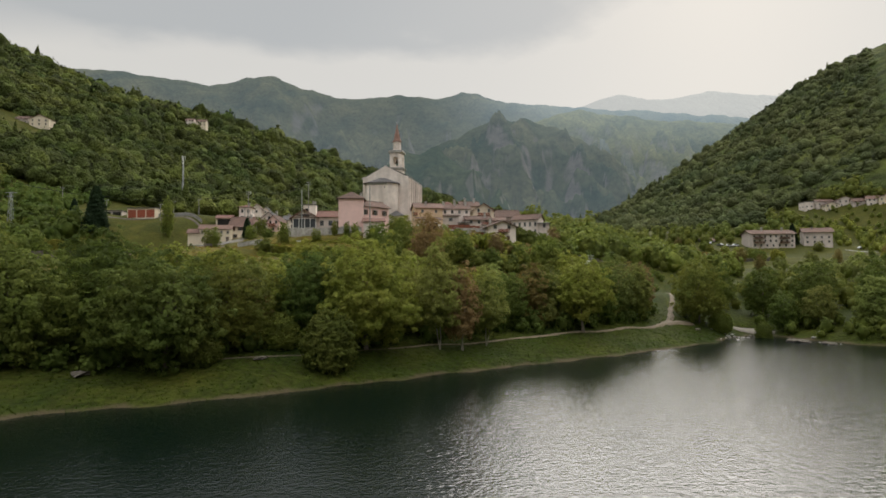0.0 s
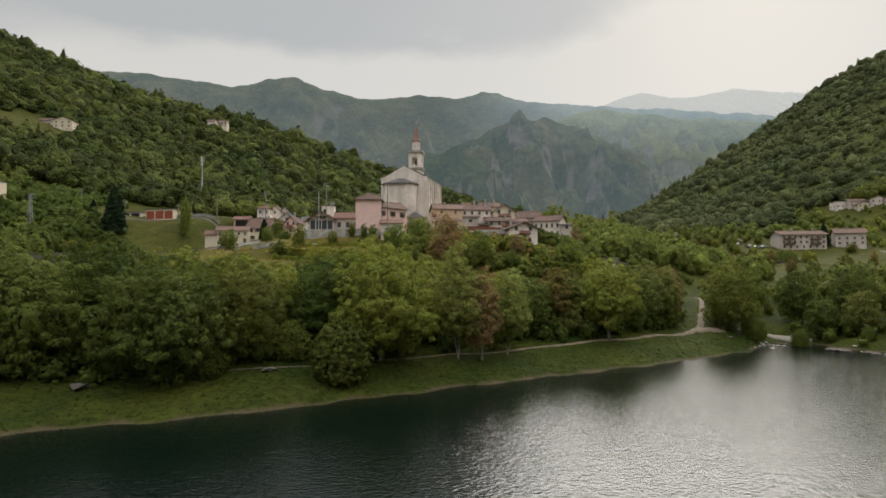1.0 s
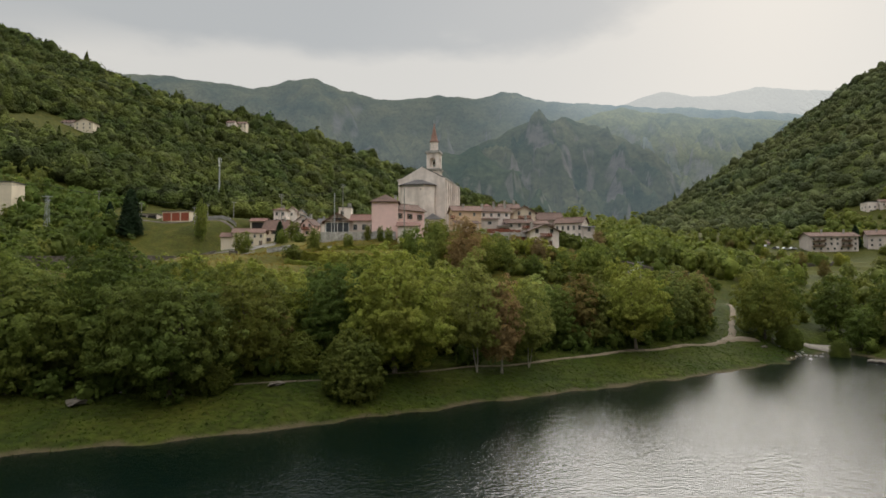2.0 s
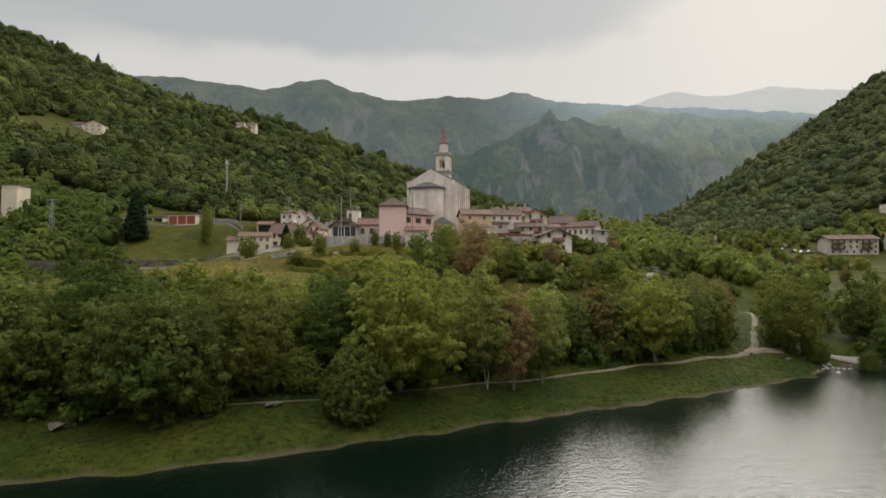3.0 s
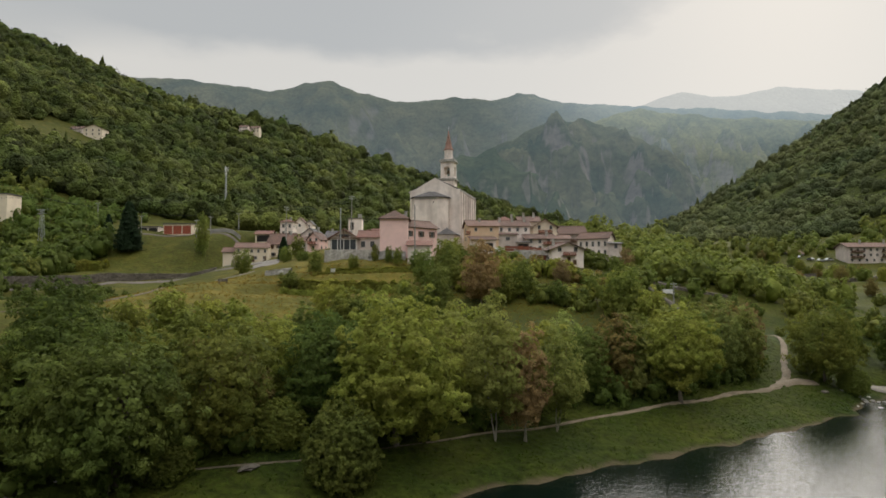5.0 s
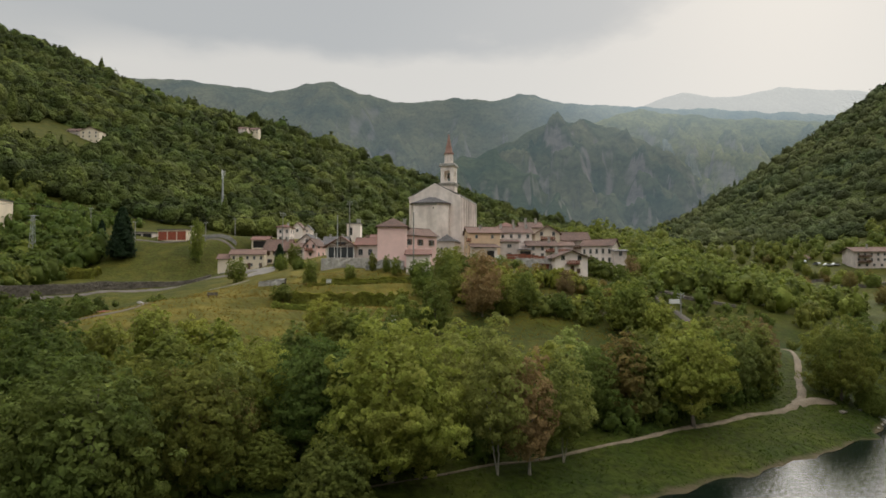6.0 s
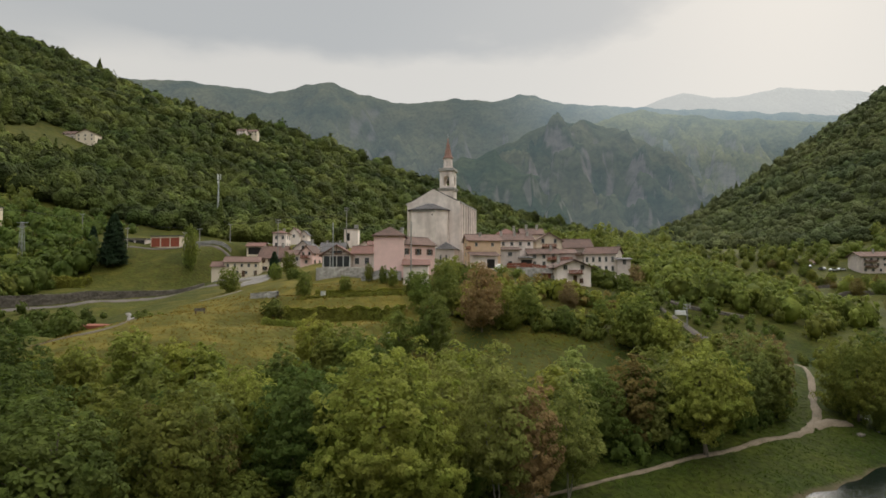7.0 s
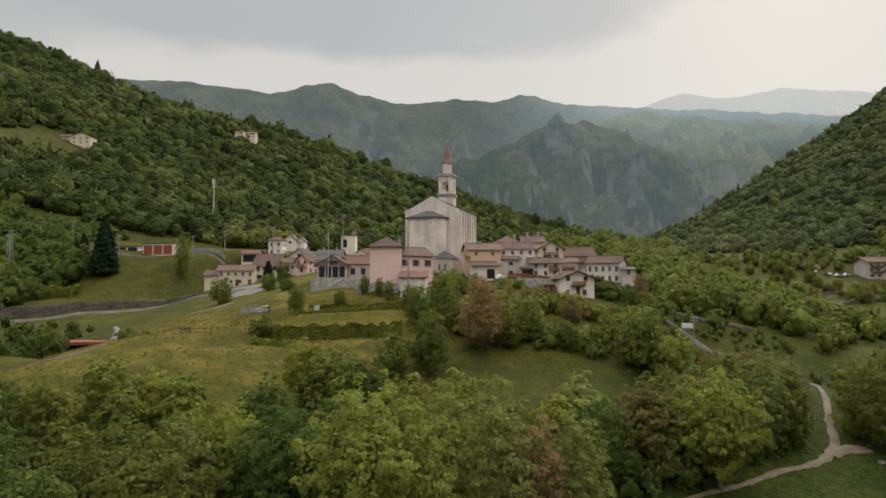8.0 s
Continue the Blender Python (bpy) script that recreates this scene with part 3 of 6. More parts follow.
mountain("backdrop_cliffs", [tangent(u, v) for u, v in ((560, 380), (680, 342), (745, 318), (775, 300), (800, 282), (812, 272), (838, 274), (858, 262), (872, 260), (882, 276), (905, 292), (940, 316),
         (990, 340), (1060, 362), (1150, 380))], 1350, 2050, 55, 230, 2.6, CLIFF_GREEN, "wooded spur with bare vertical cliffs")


# ---- woods on the valley sides ----
def unit_sphere(cuts):
    bm = bmesh.new()
    bmesh.ops.create_icosphere(bm, subdivisions=cuts, radius=1)
    v = np.array([p.co for p in bm.verts])
    f = np.array([[q.index for q in face.verts] for face in bm.faces])
    bm.free()
    return v, f


def lumpy(v, seed, amount):
    out = np.array([p * (1 + amount * noise.fractal(Vector(p) * 1.7 + Vector((seed, 0, 0)), 0.8, 2.2, 3)) for p in v])
    return out


def hillside(x, y):
    """Where woods stand: 1 on the valley sides, 0 on meadows and in the village."""
    left = np.interp(y, [100, 200, 250, 300, 450, 600, 800, 2000], [-190, -155, -115, -55, 25, 140, 275, 330]) - x
    right = x - np.interp(y, [100, 300, 400, 500, 700, 1000, 1500, 2000], [400, 285, 250, 212, 172, 320, 620, 900])
    w = ((left > 14) & (y > 278)) | ((left > 25) & (y > 200))
    w |= (right > 22) & (y > 380)
    w |= (right > 70) & (y > 250)
    w |= (y > 440) & (x > -60)
    w |= (y > 262) & (x > 62) & (x < 138) & (y < 460)
    w &= ~((np.abs(x + 258) < 30) & (y > 388) & (y < 466))
    w &= ~((np.abs(x + 213) < 20) & (y > 640) & (y < 690))
    w &= ~((x > 282) & (x < 400) & (y > 330) & (y < 430 - 1.55 * (x - 302)))
    w &= ~((x > -190) & (x < -80) & (y < 285))
    return w


def leafy(rng, clumps, leaves, size=0.15, cuts=1, solid=0.8, lump=0.34):
    """A rough crown about one metre in radius: a lumpy heart under clumps of leaves."""
    seed = rng.uniform(0, 90)
    d = rng.normal(0, 1, (clumps, 3)) + (0, 0, 0.35)
    d /= np.linalg.norm(d, axis=1, keepdims=True)
    p = lumpy(d, seed, lump) * rng.uniform(0.84, 1.0, (clumps, 1))
    which = np.repeat(np.arange(clumps), leaves)
    q = rng.normal(0, 1, (len(which), 3)) + 0.8 * d[which] + (0, 0, 0.4)
    q /= np.linalg.norm(q, axis=1, keepdims=True)
    wide = 1.55 / math.sqrt(clumps)
    p = p[which] + q * rng.uniform(0.4, 1.0, (len(which), 1)) * wide * (1, 1, 0.8)
    n = q + 0.6 * d[which] + rng.normal(0, 0.3, q.shape) + (0, 0, 0.2)
    n /= np.linalg.norm(n, axis=1, keepdims=True)
    a = np.cross(n, rng.normal(0, 1, q.shape))
    a /= np.linalg.norm(a, axis=1, keepdims=True)
    b = np.cross(n, a)
    s = size * rng.uniform(0.65, 1.35, (len(which), 1))
    verts = np.stack([p - a * s, p - b * s * 0.65 - n * s * 0.25, p + a * s, p + b * s * 0.65 - n * s * 0.25], 1).reshape(-1, 3)
    at = np.arange(len(which))[:, None] * 4
    core, tri = unit_sphere(cuts)
    faces = np.concatenate([at + [0, 1, 2], at + [0, 2, 3], tri + len(verts)])
    return np.concatenate([verts, lumpy(core, seed, lump) * solid]), faces


def joined_trees(name, rows, shapes, mat, label):
    """One object of many crowns; rows of x, y, ground, radius, height against radius, shape."""
    verts, faces, count = [], [], 0
    for px, py, pz, pr, tall, k in rows:
        v, f = shapes[int(k) % len(shapes)]
        c, s = math.cos(k * 9.7 + px), math.sin(k * 9.7 + px)
        q = np.empty_like(v)
        q[:, 0], q[:, 1] = (v[:, 0] * c - v[:, 1] * s) * pr, (v[:, 0] * s + v[:, 1] * c) * pr
        q[:, 2] = (v[:, 2] + 0.72) * pr * tall
        if tall > 2:
            q[:, :2] *= 0.6 * (1.3 - 0.6 * (q[:, 2:] / (pr * tall))).clip(0.08, 1.3)
        verts.append(q + (px, py, pz))
        faces.append(f + count)
        count += len(v)
    data = mesh_from(name, np.concatenate(verts), np.concatenate(faces), True)
    tagged(part_of(name, data, mat), label, "woodland", kind="stuff")


def understorey():
    """The lower canopy that closes the gaps between the crowns."""
    xs, ys = np.arange(-760, 900, 7.0), np.arange(200, 1100, 7.0)
    gx, gy = np.meshgrid(xs, ys)
    bumps = np.random.default_rng(4).uniform(2.8, 5.0, gx.shape)
    inside = hillside(gx, gy) & (np.abs(gx) < 0.84 * gy + 30)
    rim = inside.copy()
    rim[1:-1, 1:-1] = inside[:-2, 1:-1] & inside[2:, 1:-1] & inside[1:-1, :-2] & inside[1:-1, 2:] & inside[1:-1, 1:-1]
    verts = np.stack([gx, gy, lie(gx, gy) + np.where(rim, bumps, -0.6)], -1).reshape(-1, 3)
    inside = inside[:-1, :-1] & inside[1:, 1:] & inside[:-1, 1:] & inside[1:, :-1]
    n = len(xs)
    at = (np.arange(len(ys) - 1)[:, None] * n + np.arange(n - 1))[inside]
    data = mesh_from("woods", verts, np.stack([at, at + 1, at + n + 1, at + n], -1), True)
    tagged(part_of("woods", data, WOODS), "leafy undergrowth beneath the woods on the slopes", "woodland", kind="stuff")


def behind_ridge(x, y):
    """True where the ground rises between the lake and a tree's top."""
    top = lie(x, y) + 9
    hidden = np.zeros(x.shape, bool)
    for f in np.linspace(0.35, 0.97, 26):
        hidden |= lie(x * f, 10 + (y - 10) * f) > 28 + (top - 28) * f + 3
    return hidden


def build_woods():
    rng = np.random.default_rng(11)
    near, wide = [leafy(rng, 24, 1, 0.24, 2, 0.97, 0.36) for _ in range(9)], [leafy(rng, 10, 1, 0.28, 2, 0.98, 0.42) for _ in range(9)]
    close = [leafy(rng, 22, 7, 0.18) for _ in range(7)]
    # west of the valley the trees stand nearer than on its eastern side
    spans = ((near, -1, 200, 380, 5.2, 3.5), (near, -1, 380, 520, 5.8, 3.9), (wide, -1, 520, 760, 6.4, 4.1), (wide, -1, 760, 980, 8.5, 5.0),
             (close, 1, 250, 420, 5.8, 3.3), (wide, 1, 420, 760, 5.0, 3.1), (wide, 1, 760, 1000, 7.6, 4.4), (wide, 0, 1000, 1400, 10.5, 5.0))
    rows = {0: [], 1: [], 2: [], 3: []}
    for shapes, side, y0, y1, gap, size in spans:
        half = 0.8 * y1
        gx, gy = np.meshgrid(np.arange(-half, half, gap), np.arange(y0, y1, gap))
        x = (gx + rng.uniform(-0.5, 0.5, gx.shape) * gap).ravel()
        y = (gy + rng.uniform(-0.5, 0.5, gy.shape) * gap).ravel()
        keep = hillside(x, y) & (np.abs(x) < 0.80 * y + 30)
        keep &= ~behind_ridge(x, y)
        split = np.interp(y, [200, 400, 600, 800], [60, 60, 130, 200])
        if not side:
            keep &= (x > -150) & (x < 620)
        if side:
            keep &= (x - split) * side > 0
        x, y = x[keep], y[keep]
        r = size * np.clip(rng.lognormal(-0.08, 0.36, len(x)), 0.45, 1.9)
        kind = rng.uniform(size=len(x))
        tall = np.where(kind > 0.994, 2.05, rng.uniform(0.7, 1.35, len(x)))
        rows[3 if shapes is close else (shapes is wide) + (side >= 0)] += list(zip(x, y, lie(x, y), r, tall, rng.integers(0, 99, len(x))))
    joined_trees("woods", rows[0], near, WOODS, "dense mixed green woodland covering the near valley slope")
    joined_trees("woods", rows[1], wide, WOODS, "dense green woodland covering the upper western slope")
    joined_trees("woods", rows[2], wide, WOODS_HAZED, "dense green woodland covering the eastern valley slope")

    joined_trees("woods", rows[3], close, LEAF, "green trees at the foot of the eastern slope")


understorey()
build_woods()

# ---- trees ----
def leaf_cards(rng, centres, normals, size):
    """Small folded diamond leaves, one at each centre."""
    n = len(centres)
    normals = normals + rng.normal(0, 0.34, (n, 3)) + (0, 0, 0.3)
    normals /= np.linalg.norm(normals, axis=1, keepdims=True)
    along = np.cross(normals, rng.normal(0, 1, (n, 3)))
    along /= np.linalg.norm(along, axis=1, keepdims=True) + 1e-9
    across = np.cross(normals, along)
    s = (size * rng.uniform(0.6, 1.35, n))[:, None]
    droop = normals * s * 0.3
    verts = np.stack([centres - along * s - droop * 0.5, centres - across * s * 0.58, centres + along * s - droop, centres + across * s * 0.58], 1)
    return verts.reshape(-1, 3), np.arange(n)[:, None] * 4 + [0, 1, 2, 3]


# height of the widest part, fullness above it, fullness below it
HABITS = {"round": (0.42, 0.50, 0.46), "upright": (0.36, 0.66, 0.50), "spread": (0.46, 0.44, 0.40), "bush": (0.44, 0.48, 0.36)}


def envelope(d, habit, seed, lump):
    """Points of a unit crown, 1 across in radius and from 0 to 1 in height, along directions d."""
    widest, above, below = HABITS[habit]
    rise = d[:, 2]
    u = np.where(rise > 0, widest + (1 - widest) * rise, widest * (1 + rise))
    k = np.where(rise > 0, above, below)
    r = np.clip(1 - rise**2, 0, 1) ** k
    flat = d[:, :2] / (np.linalg.norm(d[:, :2], axis=1, keepdims=True) + 1e-6)
    lump = 0.12 if habit == "bush" else lump
    bulge = np.array([1 + lump * noise.fractal(Vector(q) * 2.1 + Vector((seed * 3.7, 0, 0)), 0.7, 2.1, 3) for q in d])[:, None]
    mid = np.c_[flat * r[:, None], u]
    axis = np.array((0, 0, widest))
    return axis + (mid - axis) * bulge


def crown_mesh(name, seed, tall, wide, bottom, habit, clumps, leaves, size):
    """A crown of leaf clumps set over a lumpy envelope between bottom and tall; returns the mesh and some clumps' places."""
    rng = np.random.default_rng(seed)
    stretch, foot = np.array((wide / 2, wide / 2, tall - bottom)), np.array((0, 0, bottom))
    d = rng.normal(0, 1, (clumps * 4, 3)) * (1, 1, 1.1)
    d /= np.linalg.norm(d, axis=1, keepdims=True)
    shell = envelope(d, habit, seed, 0.34)
    middle = np.array((0, 0, HABITS[habit][0]))
    depth = np.where(rng.uniform(size=len(d)) < 0.76, rng.uniform(0.86, 1.03, len(d)), rng.uniform(0.55, 0.85, len(d)))[:, None]
    places = (middle + (shell - middle) * depth) * stretch + foot
    # clumps keep their distance from one another
    reach = 1.5 * math.sqrt(wide * (tall - bottom) / clumps)
    kept = []
    for k in range(len(places)):
        if len(kept) == clumps:
            break
        if not kept or np.min(np.sum((places[kept] - places[k]) ** 2, 1)) > (0.40 * reach) ** 2:
            kept.append(k)
    places, d = places[kept], d[kept]
    n = len(places)
    radius = reach * rng.uniform(0.48, 0.86, n)
    which = np.repeat(np.arange(n), leaves)
    q = rng.normal(0, 1, (len(which), 3)) + 0.75 * d[which] + (0, 0, 0.45)
    q /= np.linalg.norm(q, axis=1, keepdims=True)
    far = rng.uniform(0.35, 1.0, (len(which), 1)) ** 0.6
    p = places[which] + q * far * radius[which, None] * (1, 1, 0.78)
    verts, faces = leaf_cards(rng, p, q + 0.55 * d[which], size)
    # shaded inner leaves fill the heart of the crown
    inner = int(len(which) * 0.26)
    d = rng.normal(0, 1, (inner, 3))
    d /= np.linalg.norm(d, axis=1, keepdims=True)
    heart = middle + (envelope(d, habit, seed, 0.34) - middle) * rng.uniform(0.3, 0.86, (inner, 1)) ** 0.7
    more, quads = leaf_cards(rng, heart * stretch + foot, d, size * 1.7)
    faces = np.concatenate([faces, quads + len(verts)])
    faces = np.concatenate([faces[:, [0, 1, 2]], faces[:, [0, 2, 3]]])
    return mesh_from(name, np.concatenate([verts, more]), faces, True), (places - foot) * 0.7 + foot


def trunk_mesh(seed, foot, tall, places, stems=1):
    rng = random.Random(seed)
    bm = bmesh.new()
    for s in range(stems):
        lean = Vector((rng.uniform(-0.5, 0.5) * stems, rng.uniform(-0.3, 0.3), 0))
        base, fork = Vector((0.35 * s * (1 if s % 2 else -1), 0, -1.2)), Vector((lean.x, lean.y, tall * 0.38))
        tube(bm, base, (base + fork) / 2 + Vector((rng.uniform(-0.15, 0.15), 0, 0)), foot, foot * 0.72, 8)
        tube(bm, (base + fork) / 2, fork, foot * 0.76, foot * 0.6, 8)
        tube(bm, fork, (lean.x * 1.5, lean.y, tall * 0.82), foot * 0.6, foot * 0.15, 7)
        for p in rng.sample(list(map(tuple, places)), min(6, len(places))):
            start = fork.lerp(Vector((lean.x * 1.5, lean.y, tall * 0.7)), rng.uniform(0, 0.7))
            tube(bm, start, Vector(p), foot * 0.34, foot * 0.08, 5)
    return bm


def tree_thing(name, m, spec, mat, bark, label, group, category="tree"):
    seed, tall, wide, bottom, habit, clumps, leaves, size, foot, stems = spec
    tree = empty(name, m, label, category, group)
    data, places = crown_mesh("crown", seed, tall, wide, bottom, habit, clumps, leaves, size)
    if foot:
        part("trunk", trunk_mesh(seed, foot, tall, places, stems), bark, tree)
    part_of("crown", data, mat, tree)
    return tree


def standing(x, y, s=1.0, turn=0.0, flat=1.0):
    return pose(x, y, float(lie(x, y)) - 0.1, 0, 0, turn) @ Matrix.Diagonal((s, s, s * flat, 1))


def grove(name, spec, mat, bark, label, group, rows, category="tree"):
    """Trees of one build: the first is made, the others are copies. Rows of x, y, height, width against height."""
    tall = spec[1]
    first = None
    for k, (x, y, h, w) in enumerate(rows):
        m = pose(x, y, float(lie(x, y)) - 0.1, 0, 0, (k * 137.5) % 360) @ Matrix.Diagonal((h / tall * w, h / tall * w, h / tall, 1))
        if first is None:
            first = tree_thing(name, m, spec, mat, bark, label, group, category)
            first.scale = (1, 1, 1)
            first.matrix_world = m
        else:
            other = copy_thing(first, Matrix())
            other.matrix_basis = m


SHORE_GROUP = "trees along the lake shore"
# the trees on the bank, nearest the water
grove("broadleaf_tree", (1, 16.5, 15.0, 0.8, "round", 520, 72, 0.165, 0.42, 1), LEAF_SPRING, BARK, "large spreading light-green broadleaf tree on the bank", SHORE_GROUP,
      [(-5.2, 76.0, 16.6, 1.0)])
grove("broadleaf_tree", (2, 15, 15.0, 0.8, "round", 400, 60, 0.175, 0.32, 2), LEAF, BARK, "full green broadleaf tree with forked trunk on the bank", SHORE_GROUP,
      [(-30.5, 63.8, 15.0, 1.0), (-48.5, 63.5, 15.5, 1.0), (-24.0, 70.5, 13.5, 0.9), (69.5, 121.5, 14.5, 0.8)])
grove("broadleaf_tree", (3, 14, 11.5, 0.4, "round", 300, 54, 0.18, 0.3, 1), LEAF_DARK, BARK, "dense dark-green broadleaf tree behind the bank", SHORE_GROUP,
      [(-39.0, 71.0, 14.0, 1.0), (-57.0, 60.5, 14.5, 1.0), (-13.5, 79.0, 12.5, 1.0), (-67.0, 60.0, 15.0, 1.0), (-45.0, 79.0, 13.0, 1.0), (-80.0, 58.0, 15.0, 1.0), (20.5, 97.5, 10.0, 0.9), (27.5, 103.0, 10.0, 1.0), (42.0, 110.5, 11.0, 0.9)])
grove("broadleaf_tree", (4, 14.5, 11.5, 3.0, "round", 320, 58, 0.165, 0.3, 2), LEAF_SPRING, BARK, "rounded bright-green tree beside the gravel path", SHORE_GROUP,
      [(35.3, 99.9, 14.6, 0.95), (-20.5, 82.5, 11.0, 0.9)])
grove("slender_tree", (5, 14, 7.4, 2.6, "upright", 170, 44, 0.165, 0.115, 2), LEAF_GREY, PALE_BARK, "slender green tree with pale twin stems on the grass bank", SHORE_GROUP,
      [(6.1, 80.4, 17.2, 0.85), (14.4, 85.5, 13.4, 0.95), (47.0, 113.0, 14.0, 1.0), (1.0, 88.0, 13.5, 1.0), (53.0, 117.5, 12.5, 0.9)])
grove("russet_tree", (6, 11, 5.8, 1.6, "upright", 150, 40, 0.16, 0.15, 2), LEAF_RUSSET, PALE_BARK, "slender russet-leaved tree on the grass bank", SHORE_GROUP,
      [(9.6, 81.6, 13.2, 0.85), (63.5, 146.0, 6.0, 1.2), (56.5, 122.5, 11.5, 0.8)])
grove("large_bush", (7, 7.6, 7.6, -0.8, "bush", 620, 26, 0.15, 0.1, 3), LEAF, BARK, "dense rounded green bush hanging over the bank", SHORE_GROUP,
      [(-9.8, 67.4, 8.2, 0.92), (-26.0, 64.8, 4.6, 1.1), (-17.5, 73.0, 5.0, 1.2), (73.5, 119.5, 5.0, 1.0), (81.5, 116.0, 4.6, 0.8), (-36.0, 66.0, 4.2, 1.2), (-56.0, 57.0, 4.5, 1.2)], "bush")
grove("willow_tree", (8, 11, 9.5, 0.6, "round", 190, 42, 0.2, 0.22, 2), LEAF_GREY, BARK, "grey-green willow at the stream mouth", SHORE_GROUP,
      [(101.0, 106.0, 10.5, 1.0), (95.0, 116.0, 9.0, 0.9), (110.0, 103.0, 10.0, 1.0)])
grove("broadleaf_tree", (9, 13, 9.5, 0.8, "round", 150, 34, 0.25, 0.24, 1), LEAF_DARK, BARK, "dark-green tree on the far bank of the stream", "trees beyond the stream",
      [(92.0, 133.0, 12.0, 1.0), (100.0, 126.0, 12.5, 1.0), (112.0, 118.0, 12.0, 1.0), (84.0, 139.0, 11.0, 0.9), (122.0, 114.0, 12.0, 1.0), (108.0, 134.0, 11.0, 1.0), (135.0, 112.0, 12.5, 1.0), (104.0, 110.0, 11.0, 1.0), (118.0, 105.0, 12.0, 0.9), (128.0, 101.0, 11.0, 1.0), (146.0, 97.0, 12.0, 1.0), (90.0, 121.5, 9.0, 1.0)])

# the belt behind them
MID = {"green": ((21, 10, 7.6, 0.2, "round", 120, 22, 0.285, 0.16, 1), LEAF, "green broadleaf tree in the belt above the bank"),
       "green_tall": ((26, 10, 6.6, 0.2, "upright", 115, 22, 0.285, 0.16, 1), LEAF, "upright green broadleaf tree in the belt above the bank"),
       "light": ((22, 10, 7.2, 0.4, "round", 120, 22, 0.275, 0.16, 1), LEAF_LIGHT, "fresh light-green tree in the belt above the bank"),
       "light_tall": ((27, 10, 6.0, 0.4, "upright", 110, 22, 0.275, 0.16, 2), LEAF_LIGHT, "upright light-green tree in the belt above the bank"),
       "dark": ((23, 10, 8.0, 0.0, "round", 125, 22, 0.285, 0.18, 1), LEAF_DARK, "dark-green bushy tree in the belt above the bank"),
       "russet": ((25, 10, 6.8, 0.4, "upright", 105, 22, 0.265, 0.14, 2), LEAF_OLIVE, "olive-brown tree in the belt above the bank"),
       "grey": ((24, 10, 6.6, 0.4, "upright", 110, 22, 0.275, 0.14, 2), LEAF_GREY, "pale grey-green tree in the belt above the bank")}


def clear_of(x, y):
    """False on meadows, paths, lanes, the village and its gardens."""
    if -62 < x < -22 and 99 - 0.12 * (x + 22) < y < 168:
        return False
    if 0 < x < 37 and 107 + 0.12 * x < y < 139:
        return False
    if -36 < x < 4 and 112 < y < 170:
        return False
    if 54 < x < 76 and 110 < y < 158 and abs(x - np.interp(y, [110, 118, 127, 134, 149, 158], [54, 61, 65, 69, 72, 70])) < 4.2:
        return False
    if 20 < x < 38 and 144 < y < 157:
        return False
    if 47 < x < 84 and -5 < y - np.interp(x, [46, 53, 60, 70, 81], [200, 194, 190, 187, 185]) < 3:
        return False
    if 26 < x < 44 and 168 < y < 180:
        return False
    if 58 < x < 130 and -6 < y - np.interp(x, [48, 53.7, 58.5, 64, 70, 80, 100, 130], [189, 183.7, 177, 169.5, 166, 163, 168, 190]) < 4:
        return False
    if 122 < x < 262 and 205 < y < 345:
        return False
    if -120 < x < -62 and (174 if x < -81 else 154 if x < -79 else 140) < y < 240:
        return False
    return True


def scatter(x0, x1, y0, y1, gap, d0, d1, low, high, rng):
    y = y0
    while y < y1:
        x = x0 + rng.uniform(0, gap)
        while x < x1:
            px, py = x + rng.uniform(-0.4, 0.4) * gap, y + rng.uniform(-0.4, 0.4) * gap
            if abs(px) < 0.85 * (py + 40) and d0 < float(inland(px, py)) < d1 and clear_of(px, py):
                yield px, py, rng.uniform(low, high) * (0.45 if (56 < px < 86 and 150 < py < 182) or (43 < px < 60 and 138 < py < 173) else 1.0)
            x += gap
        y += gap


def belt(group, x0, x1, y0, y1, gap, d0, d1, low, high, seed, kinds):
    rng = random.Random(seed)
    rows = {k: [] for k in MID}
    for x, y, h in scatter(x0, x1, y0, y1, gap, d0, d1, low, high, rng):
        rows[rng.choice(kinds)].append((x, y, h, rng.uniform(0.85, 1.2)))
    for kind, some in rows.items():
        if some:
            spec, mat, label = MID[kind]
            grove("broadleaf_tree", spec, mat, BARK, label, group, some)


def thicket(x0, x1, y0, y1, gap, d0, d1, low, high, seed, mat, label, sprigs=150, solid=0.86):
    """Trees and shrubs too many to count, in one object."""
    rng = random.Random(seed)
    shape_rng = np.random.default_rng(seed)
    shapes = [leafy(shape_rng, max(14, sprigs // 6), 7, 0.185, 2, min(solid, 0.74)) for _ in range(7)]
    rows = []
    for x, y, h in scatter(x0, x1, y0, y1, gap, d0, d1, low, high, rng):
        tall = rng.uniform(0.95, 1.5)
        rows.append((x, y, float(lie(x, y)), h / 1.72 / tall, tall, rng.randrange(99)))
    joined_trees("thicket", rows, shapes, mat, label)


